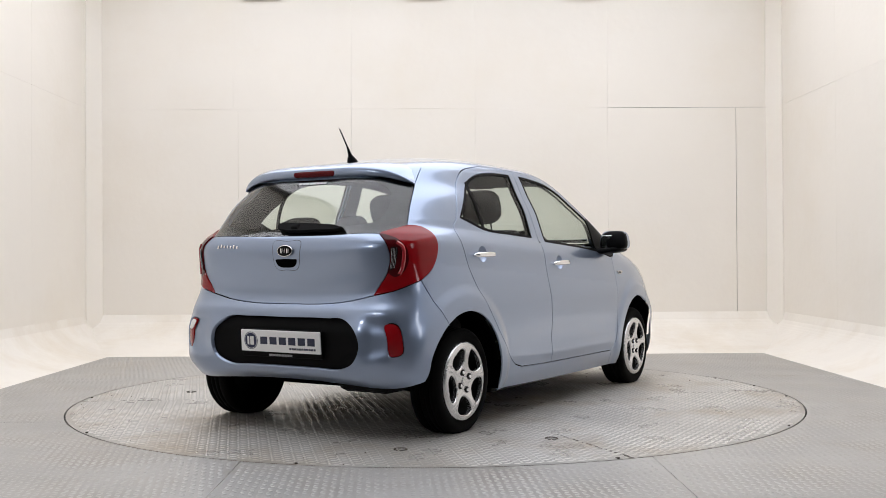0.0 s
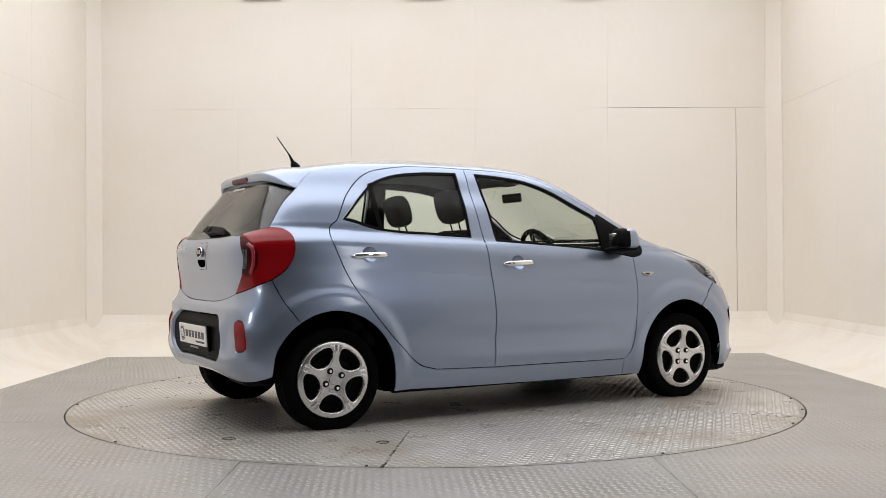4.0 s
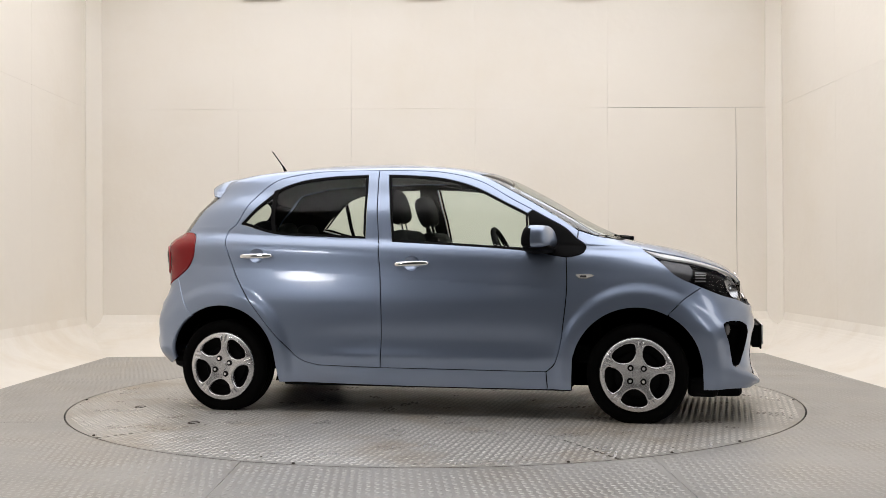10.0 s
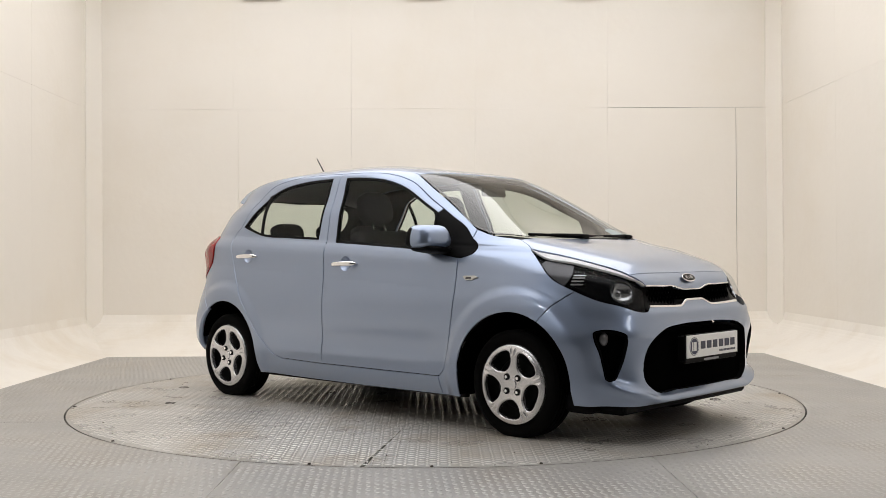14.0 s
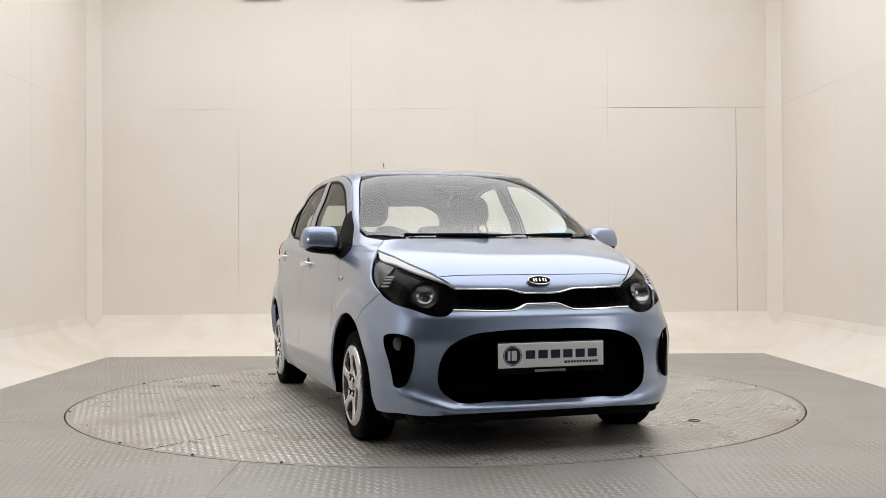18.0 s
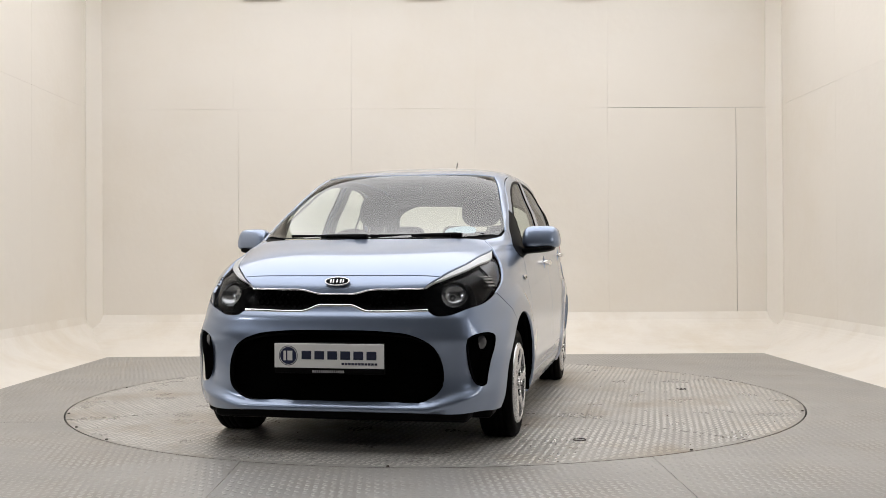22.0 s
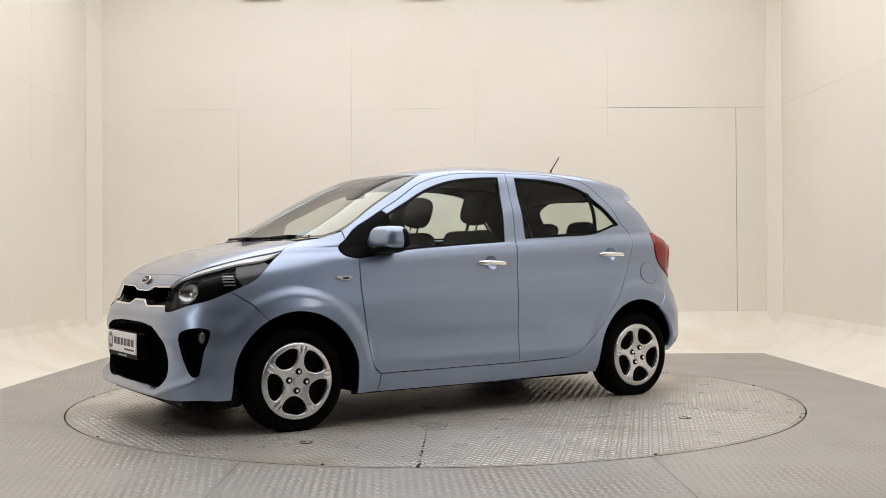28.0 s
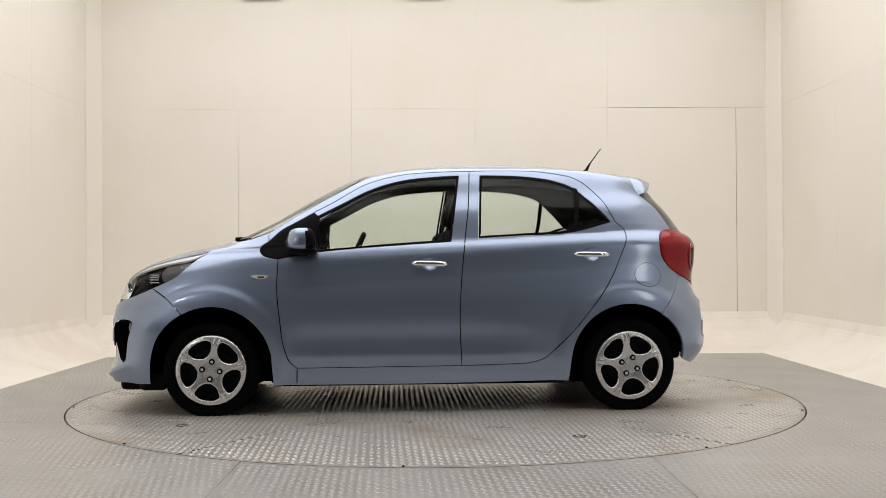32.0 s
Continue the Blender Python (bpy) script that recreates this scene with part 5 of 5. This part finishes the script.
# ---- door mirrors ----
def mirror(s):
    shell = new("door_mirror")
    shell.parent = car
    tagged(shell, "body-coloured door mirror on a black foot")

    def cap(a, b):
        cx, cy, cz = sgn(math.cos(b), 0.42) * sgn(math.cos(a), 0.6), sgn(math.cos(b), 0.42) * sgn(math.sin(a), 0.45), sgn(math.sin(b), 0.5)
        x = 0.680 + 0.090 * cx * (1 - 0.25 * max(0, cz)) * (1.0 if cx > 0 else 0.72)
        y = 0.840 + 0.102 * cy * (1 - 0.12 * max(0, cz))
        z = 0.988 + (0.075 if cz > 0 else 0.048) * cz
        return (x - 0.02 * (y - 0.832) / 0.086, s * y, z)
    v, f = blob(cap)
    back = [q for q in f if sum(v[k][0] for k in q) / 4 < 0.650]
    link_mesh("mirror_cap", v, [q for q in f if q not in set(back)], PAINT, shell, True)
    link_mesh("mirror_bezel", v, back, BLACK, shell, True)

    def foot(a, b):
        cx, cy, cz = sgn(math.cos(b), 0.6) * sgn(math.cos(a), 0.6), sgn(math.cos(b), 0.6) * sgn(math.sin(a), 0.5), sgn(math.sin(b), 0.7)
        return (0.683 + 0.083 * cx, s * (0.812 + 0.102 * cy), 0.934 + 0.020 * cz + 0.010 * cy)
    v, f = blob(foot)
    link_mesh("mirror_foot", v, f, BLACK, shell, True)
    bm = bmesh.new()
    box(bm, (0.655, min(s * 0.69, s * 0.78), 0.918), (0.75, max(s * 0.69, s * 0.78), 0.945), 0.01, 3)
    part("mirror_arm", bm, BLACK, shell, smooth=True)
    bm = bmesh.new()
    box(bm, (0.622, -0.066, -0.038), (0.6275, 0.066, 0.042), 0.002, 1, pose(0, s * 0.838, 0.99))
    part("mirror_glass", bm, CHROME, shell, "mirror glass")


for s in (1, -1):
    mirror(s)

# ---- handles, repeaters, badges, plates, wipers, aerial, spoiler ----
def skin_frame(x, y, z, dom="front", lift=0.0):
    """A pose on the skin: x along the car's length or across it, z out of the surface."""
    uv = on_skin([(x, y, z)], dom)
    p, n = skin(uv[:, 0], uv[:, 1])[0], normals(uv[:, 0], uv[:, 1])[0]
    up = Vector((0, 0, 1))
    nv = Vector(n)
    a = up.cross(nv).normalized()
    b = nv.cross(a)
    m = Matrix((a, b, nv)).transposed().to_4x4()
    m.translation = Vector(p) + nv * lift
    return m


def handle(x, y, z, tilt, door, s):
    m = skin_frame(x, y, z) @ pose(0, 0, 0, 0, 0, tilt * s)
    cup_v, cup_f = [], []
    n = 28
    for k, (r, d) in enumerate(((0.0455, -0.0015), (0.041, -0.006), (0.030, -0.018), (0.0, -0.024))):
        for i in range(n):
            a = 2 * math.pi * i / n
            cup_v.append(m @ Vector((r * math.cos(a), 0.004 + 0.92 * r * math.sin(a), d + 0.0)))
    for k in range(3):
        for i in range(n):
            cup_f.append((k * n + i, k * n + (i + 1) % n, (k + 1) * n + (i + 1) % n, (k + 1) * n + i))
    verts, faces = [], []
    bar_n = 24
    for i in range(bar_n + 1):
        t = i / bar_n
        q = -0.106 + 0.212 * t
        w = 0.0135 * (1 - abs(2 * t - 1) ** 6) ** 0.5 + 0.0012
        h = 0.026 + 0.010 * (1 - (2 * t - 1) ** 2) - 0.022 * abs(2 * t - 1) ** 8
        for j in range(10):
            b = 2 * math.pi * j / 10
            verts.append(m @ Vector((q, w * math.sin(b), h + 0.008 * math.cos(b))))
    for i in range(bar_n):
        for j in range(10):
            faces.append((i * 10 + j, i * 10 + (j + 1) % 10, (i + 1) * 10 + (j + 1) % 10, (i + 1) * 10 + j))
    faces.append(tuple(range(10)))
    faces.append(tuple(range(bar_n * 10, bar_n * 10 + 10)))
    grip = link_mesh("door_handle", verts, faces, CHROME, door, True)
    tagged(grip, "chrome door handle")
    cup = link_mesh("handle_cup", cup_v, cup_f, PAINT, door, True)
    for q in (-0.085, 0.085):
        bm = bmesh.new()
        box(bm, (q - 0.012, -0.009, -0.002), (q + 0.012, 0.009, 0.026), 0.003, 1, m)
        part("handle_foot", bm, CHROME, door)


REPEATER = material("clear_repeater_plastic", (0.62, 0.61, 0.58), 0.18, 0.2, coat=0.5)
for s, fd, rd in ((1, front_doors[0], rear_doors[0]), (-1, front_doors[1], rear_doors[1])):
    handle(FRONT_CUP[0], s * FRONT_CUP[1], FRONT_CUP[2], -2, fd, s)
    handle(REAR_CUP[0], s * REAR_CUP[1], REAR_CUP[2], -1, rd, s)
    m = skin_frame(0.928, s * 0.772, 0.783, lift=0.001)
    bm = bmesh.new()
    vs = [bm.verts.new(m @ Vector((s * q[0], q[1], 0.0))) for q in ((-0.050, 0.004), (-0.030, 0.013), (0.046, 0.012), (0.050, 0.006), (0.030, -0.012), (-0.010, -0.012))]
    bm.faces.new(vs)
    r = bmesh.ops.extrude_face_region(bm, geom=list(bm.faces))
    top = [v for v in r["geom"] if isinstance(v, bmesh.types.BMVert)]
    bmesh.ops.translate(bm, vec=(m.to_3x3() @ Vector((0, 0, 0.007))), verts=top)
    bmesh.ops.bevel(bm, geom=list(bm.edges), offset=0.002, segments=2, affect="EDGES")
    rep = part("side_repeater", bm, REPEATER, car, "clear side indicator with a pale lens")
    bm = bmesh.new()
    box(bm, (s * 0.010 - 0.018, -0.006, 0.006), (s * 0.010 + 0.018, 0.005, 0.0085), 0.001, 1, m)
    part("repeater_lens", bm, INDICATOR, rep)

# fuel flap on the left rear wing
flap = loop([(-1.314 + 0.078 * math.cos(a), 0.768, 0.782 + 0.074 * math.sin(a)) for a in np.linspace(0, 2 * math.pi, 16, endpoint=False)])
panel("fuel_flap", flap, PAINT, car, lift=0.0040, lip=0.003, gap=0.001, step=0.012)
panel("flap_joint", grown(flap, 0.0022), SEAM, car, lift=0.0026, lip=0, gap=0, step=0.012)


def oval_badge(m, a, b, parent):
    verts, faces = [], []
    n = 40
    for k, (q, d) in enumerate(((1.0, 0.0), (1.0, 0.003), (0.965, 0.0052), (0.925, 0.0045))):
        for i in range(n):
            t = 2 * math.pi * i / n
            verts.append(m @ Vector((a * q * math.cos(t), (b - a * (1 - q)) * math.sin(t), d)))
    for k in range(3):
        for i in range(n):
            faces.append((k * n + i, k * n + (i + 1) % n, (k + 1) * n + (i + 1) % n, (k + 1) * n + i))
    badge = link_mesh("badge", verts, faces, CHROME, parent, True)
    tagged(badge, "oval chrome and black badge")
    v = [m @ Vector((a * 0.93 * math.cos(2 * math.pi * i / n), (b - 0.07 * a) * math.sin(2 * math.pi * i / n), 0.0042)) for i in range(n)]
    link_mesh("badge_field", v, [tuple(range(n))], BLACK, badge)
    bm = bmesh.new()
    for q, w in ((-0.50, 0.05), (-0.30, 0.05), (0.0, 0.045), (0.30, 0.05), (0.50, 0.05)):
        box(bm, (a * (q - w), -b * 0.38, 0.0042), (a * (q + w), b * 0.38, 0.0062), 0.0006, 1, m)
    part("badge_mark", bm, CHROME, badge, "plain chrome badge bars")


oval_badge(skin_frame(1.735, 0.0, 0.778, lift=0.010), 0.060, 0.026, car)
oval_badge(skin_frame(-1.67, 0.0, 0.928, "rear", 0.009), 0.050, 0.030, gate)
pad = loop([(-1.658, 0.088, 0.974), (-1.658, 0.0, 0.977), (-1.658, -0.088, 0.974), (-1.658, -0.086, 0.91), (-1.658, -0.068, 0.838), (-1.658, 0.0, 0.833), (-1.658, 0.068, 0.838), (-1.658, 0.086, 0.91)], "rear")
panel("pad_joint", grown(pad, 0.003), SEAM, gate, lift=0.0005, lip=0, gap=0)
panel("latch_pad", pad, PAINT, gate, lift=0.002, lip=0.002, gap=0)
slot = loop([(-1.664, 0.070, 0.884), (-1.664, 0.035, 0.887), (-1.664, -0.035, 0.887), (-1.664, -0.070, 0.884), (-1.660, -0.058, 0.856), (-1.658, 0.0, 0.844), (-1.660, 0.058, 0.856)], "rear")
panel("latch_slot", slot, VOID, gate, lift=0.0035, lip=0.002, gap=0)

SHEET_WHITE = material("white_plate_sheet", (0.86, 0.86, 0.85), 0.35, vary=0.02, scale=30)
NAVY = material("navy_print", (0.012, 0.016, 0.06), 0.4)
INK = material("dark_print", (0.018, 0.022, 0.055), 0.4)
GREYPRINT = material("grey_print", (0.35, 0.35, 0.36), 0.5)


def number_plate(m, parent):
    """A white dealer's plate: a round mark and a word drawn as plain bars."""
    bm = bmesh.new()
    box(bm, (-0.26, -0.0555, 0.0), (0.26, 0.0555, 0.008), 0.003, 2, m)
    plate = part("number_plate", bm, SHEET_WHITE, parent, "white dealer plate with a round navy mark and dark bars")
    bm = bmesh.new()
    bmesh.ops.create_cone(bm, cap_ends=True, segments=40, radius1=0.045, radius2=0.045, depth=0.001, matrix=m @ pose(-0.192, 0.0, 0.0087))
    disc_ob = part("round_mark", bm, NAVY, plate)
    ring("mark_ring", 0.0405, 0.0014, m @ pose(-0.192, 0, 0.0090), WHITE, disc_ob, 40, 6)
    bm = bmesh.new()
    box(bm, (-0.215, -0.022, 0.0088), (-0.203, 0.022, 0.0100), 0, 1, m)
    box(bm, (-0.196, -0.022, 0.0088), (-0.172, 0.022, 0.0100), 0, 1, m)
    part("mark_bars", bm, WHITE, disc_ob)
    for k in range(6):
        x = -0.128 + 0.0615 * k
        bm = bmesh.new()
        box(bm, (x, -0.016, 0.0082), (x + 0.046, 0.022, 0.0092), 0, 1, m)
        part("word_bar", bm, INK, plate)
    bm = bmesh.new()
    for k in range(11):
        x = 0.062 + 0.0155 * k
        box(bm, (x, -0.040, 0.0082), (x + 0.012, -0.030, 0.0090), 0, 1, m)
    part("small_bars", bm, INK, plate)
    bm = bmesh.new()
    box(bm, (-0.262, -0.082, -0.012), (0.262, 0.060, -0.001), 0.004, 2, m)
    box(bm, (-0.25, -0.074, -0.052), (0.25, 0.052, -0.010), 0.004, 2, m)
    holder = part("plate_holder", bm, BLACK, parent, "black plate holder with a line of small bars")
    bm = bmesh.new()
    for k in range(15):
        x = -0.080 + 0.0102 * k
        box(bm, (x, -0.077, -0.001), (x + 0.0078, -0.066, -0.0002), 0, 1, m)
    part("small_bars", bm, GREYPRINT, holder)


# z of the plate's pose looks out of the car; x to the reader's right
number_plate(Matrix.Translation((1.868, 0.0, 0.446)) @ Matrix(((0, 0, 1), (1, 0, 0), (0, 1, 0))).to_4x4(), car)
number_plate(Matrix.Translation((-1.712, 0.0, 0.470)) @ pose(0, 0, 0, 0, -4, 0) @ Matrix(((0, 0, -1), (-1, 0, 0), (0, 1, 0))).to_4x4(), car)

# grille: fine mesh of crossing bars
bm = bmesh.new()
for k in range(9):
    z = 0.268 + 0.031 * k
    box(bm, (1.760, -0.49, z), (1.776, 0.49, z + 0.007), 0, 1)
part("grille_slats", bm, VOID, bumper)
hexes = bmesh.new()
for row in range(4):
    for col in range(-13, 14):
        y = (col + 0.5 * (row % 2)) * 0.030
        z = 0.664 + row * 0.0225
        if abs(y) < 0.165 and (row > 2 or row == 0):
            continue
        bmesh.ops.create_cone(hexes, cap_ends=False, segments=6, radius1=0.0150, radius2=0.0138, depth=0.012, matrix=pose(1.748 - 0.10 * (abs(y) ** 2.6), y, z, 0, 90, 0))
part("grille_mesh", hexes, VOID, grille)

FOG_LENS = material("fog_lamp_glass", (0.20, 0.20, 0.21), 0.15, 0.5)
DIM_REFLECTOR = material("smoked_lamp_reflector", (0.44, 0.445, 0.455), 0.20, 0.95)
# lamps: reflector bowls, fog lamps
for s, lamp in ((1, lamps[0]), (-1, lamps[1])):
    m = skin_frame(BOWL[0], s * BOWL[1], BOWL[2], lift=-0.030) @ Matrix.Diagonal((1.02, 1.02, 1, 1))
    verts, faces = [], []
    n = 32
    prof = ((1.0, 0.002), (0.97, -0.004), (0.84, -0.018), (0.62, -0.034), (0.36, -0.043), (0.16, -0.046), (0.12, -0.038), (0.0, -0.037))
    for q, d in prof:
        for i in range(n):
            a = 2 * math.pi * i / n
            verts.append(m @ Vector((BOWL_R * q * math.cos(a), BOWL_R * q * math.sin(a), d)))
    for k in range(len(prof) - 1):
        for i in range(n):
            faces.append((k * n + i, k * n + (i + 1) % n, (k + 1) * n + (i + 1) % n, (k + 1) * n + i))
    link_mesh("reflector_bowl", verts, faces, DIM_REFLECTOR, lamp, True)
    for k in range(4):
        bm = bmesh.new()
        box(bm, (-0.030, -0.0042, -0.004), (0.030, 0.0042, 0.005), 0.0015, 1, skin_frame(1.535 - 0.004 * k, s * 0.672, 0.803 - 0.0185 * k, lift=-0.014))
        part("light_fin", bm, DIM_REFLECTOR, lamp)
    m = Matrix.Translation((1.668, s * 0.668, 0.500)) @ (Vector((0.9, s * 0.40, 0.0))).to_track_quat("Z", "Y").to_matrix().to_4x4()
    bm = bmesh.new()
    bmesh.ops.create_uvsphere(bm, u_segments=24, v_segments=12, radius=0.030, matrix=m @ Matrix.Diagonal((0.85, 1.1, 0.5, 1)))
    part("fog_lamp", bm, FOG_LENS, bumper, "clear fog lamp", smooth=True)

# wipers
def rod(bm, a, b, r0, r1, seg=8):
    a, b = Vector(a), Vector(b)
    d = b - a
    m = Matrix.Translation((a + b) / 2) @ d.to_track_quat("Z", "Y").to_matrix().to_4x4()
    bmesh.ops.create_cone(bm, cap_ends=True, segments=seg, radius1=r0, radius2=r1, depth=d.length, matrix=m)


for pts in (((1.120, -0.06, 1.004), (1.085, -0.30, 1.010), (1.07, -0.47, 1.014), (1.095, 0.06, 1.010)), ((1.075, 0.44, 1.008), (1.090, 0.20, 1.008), (1.10, -0.02, 1.010), (1.03, 0.58, 1.016))):
    bm = bmesh.new()
    rod(bm, pts[0], pts[1], 0.015, 0.008)
    rod(bm, Vector(pts[3]) - Vector((0, 0, 0.006)), Vector(pts[2]) - Vector((0, 0, 0.003)), 0.007, 0.008, 6)
    box(bm, (-0.03, -0.03, -0.012), (0.03, 0.03, 0.012), 0.008, 2, Matrix.Translation(pts[0]))
    part("wiper", bm, BLACK, car, "black windscreen wiper")
blade = loop([(-1.592, 0.090, 1.056), (-1.590, 0.030, 1.062), (-1.595, -0.141, 1.052), (-1.606, -0.300, 1.040), (-1.612, -0.335, 1.032), (-1.618, -0.310, 1.026), (-1.619, -0.169, 1.023), (-1.616, 0.040, 1.028), (-1.604, 0.095, 1.043)], "rear")
wiper_blade = panel("rear_wiper", blade, BLACK, gate, lift=0.024, lip=0.022, gap=0, label="black rear wiper")
bm = bmesh.new()
box(bm, (-0.030, -0.026, -0.03), (0.022, 0.006, 0.022), 0.010, 3, skin_frame(-1.600, -0.030, 1.050, "rear", 0.01))
part("wiper_hub", bm, BLACK, wiper_blade)

# aerial
bm = bmesh.new()
rod(bm, (-1.098, 0, 1.425), (-1.116, 0, 1.458), 0.032, 0.016, 16)
rod(bm, (-1.112, 0, 1.450), (-1.140, 0, 1.505), 0.012, 0.006)
rod(bm, (-1.137, 0, 1.500), (-1.214, 0, 1.602), 0.0040, 0.0032)
part("aerial", bm, BLACK, car, "black roof aerial")


BRAKE = material("brake_lamp_plastic", (0.09, 0.002, 0.004), 0.25, spec=0.15)


def spoiler():
    """The lip over the rear window: it leaves the roof smoothly and ends in a blunt tip."""
    n, sections = 37, []
    ys = np.linspace(-0.572, 0.572, n)
    qs = np.abs(ys) / 0.572
    roots = [(-1.215 - 0.105 * q ** 5, y, 1.405 - 0.128 * q ** 5) for y, q in zip(ys, qs)]
    glass = [(-1.422 + 0.098 * q ** 4, y, 1.316 - 0.042 * q ** 4) for y, q in zip(ys, qs)]
    ur, ug = on_skin(roots, "rear"), on_skin(glass, "rear")
    pr, pg = skin(ur[:, 0], ur[:, 1]), skin(ug[:, 0], ug[:, 1])
    nr = normals(ur[:, 0], ur[:, 1])
    for i, (y, q) in enumerate(zip(ys, qs)):
        fade = 1 - q ** 8
        a = pr[i] - nr[i] * 0.001
        tip = np.array((-1.442 + 0.095 * q ** 5, y * 0.99, 1.366 - 0.090 * q ** 5))
        b = a + (tip - a) * 0.35 + np.array((0, 0, 0.013 * fade))
        c = a + (tip - a) * 0.70 + np.array((0, 0, 0.012 * fade))
        e = tip + np.array((0.004, 0, -0.044)) * (0.12 + 0.88 * fade)
        g = pg[i] + np.array((-0.006, 0, 0.002))
        sections.append([a, a * 0.8 + b * 0.2 + np.array((0, 0, 0.0015 * fade)), b, c, tip + np.array((0.012, 0, 0.0025)) * fade, tip + np.array((0, 0, -0.006)) * fade, tip * 0.4 + e * 0.6, e, e + np.array((0.010, 0, -0.002)) * fade, g, pg[i] + np.array((0.03, 0, 0.010)) * fade])
    k = len(sections[0])
    verts = [v for sct in sections for v in sct]
    faces = [(i * k + j, i * k + j + 1, (i + 1) * k + j + 1, (i + 1) * k + j) for i in range(n - 1) for j in range(k - 1)]
    faces += [tuple(range(k)), tuple(range((n - 1) * k, n * k))[::-1]]
    sp = link_mesh("spoiler", verts, faces, PAINT, gate, True)
    tagged(sp, "body-coloured roof spoiler")
    bm = bmesh.new()
    box(bm, (-0.020, -0.140, -0.018), (0.03, 0.140, 0.018), 0.0165, 5, pose(-1.426, 0.0, 1.338, 0, -4, 0))
    part("brake_light", bm, BRAKE, sp, "dark red high brake light")
    bm = bmesh.new()
    for j in range(8):
        m = skin_frame(-1.445, 0.085 - 0.0235 * j, 1.288, "rear", 0.001)
        box(bm, (-0.009, -0.007, 0.0), (0.009, 0.007, 0.001), 0, 1, m)
    part("sticker_bars", bm, WHITE, gate, "white sticker bars on the glass")


spoiler()
# model name on the tailgate as small chrome bars
bm = bmesh.new()
for j in range(7):
    box(bm, (-0.0055, -0.012 if j == 0 else -0.007, 0.0), (0.0055, 0.007 if j not in (1, 5) else 0.012, 0.0025), 0.001, 1, skin_frame(-1.665, 0.472 - 0.0225 * j, 0.955 - 0.001 * j, "rear", 0.001))
part("name_bars", bm, CHROME, gate, "plain chrome bars")

# pale blue sticker inside the windscreen's lower corner
PALE = material("pale_blue_print", (0.45, 0.58, 0.68), 0.5)
sticker = loop([(0.985, 0.375, 1.053), (0.965, 0.520, 1.052), (1.010, 0.530, 1.030), (1.040, 0.365, 1.028)])
panel("sticker", sticker, PALE, pane_front, lift=-0.009, lip=0, gap=0, label="pale blue paper sticker")
# small screws let into the turntable's rim, and grit on its plates
rng = random.Random(7)
RUST = material("dull_rusty_steel", (0.085, 0.072, 0.06), 0.6, 0.5)
for a in (-60.9, -47.1, -34.9, 6.9, 44.0, 83.0, 121.0, 158.0, 196.0, 233.0, 268.0):
    bm = bmesh.new()
    c_, s_ = math.cos(radians(a)), math.sin(radians(a))
    bmesh.ops.create_cone(bm, cap_ends=True, segments=10, radius1=0.008, radius2=0.006, depth=0.006, matrix=pose(2.222 * c_, 2.222 * s_, 0.003))
    part("rim_screw", bm, RUST, table, "dark screw head")
for x, y in ((-1.635, -0.821), (-1.029, -1.304), (1.42, 1.02), (-0.62, 1.55)):
    tagged(ring("lifting_eye", 0.030, 0.0035, pose(x, y, 0.0012), RUST, table, 24, 8), "rusty lifting eye let into the plate")
GRIT = material("brown_grit", (0.10, 0.08, 0.06), 0.9)
bm = bmesh.new()
for k in range(110):
    a = rng.uniform(0, 2 * math.pi)
    r = 2.20 * math.sqrt(rng.uniform(0.05, 1.0)) if k % 3 else rng.uniform(2.10, 2.21)
    q = rng.uniform(0.0015, 0.0038)
    bmesh.ops.create_icosphere(bm, subdivisions=1, radius=q, matrix=pose(r * math.cos(a), r * math.sin(a), 0.002, 0, 0, rng.uniform(0, 360)) @ Matrix.Diagonal((1.6, 0.9, 0.6, 1)))
grit = part("grit", bm, GRIT, table, "scattered brown grit")
grit["kind"] = "stuff"

def motions():
    times = [k * 0.5 for k in range(65)]
    walk(table, [(t, pose(0, 0, 0, 0, 0, heading(t))) for t in times])
    walk(car, [(t, pose(0, 0, 0, 0, 0, heading(t)) @ pose(-PIVOT[0], -PIVOT[1], 0)) for t in times])


motions()
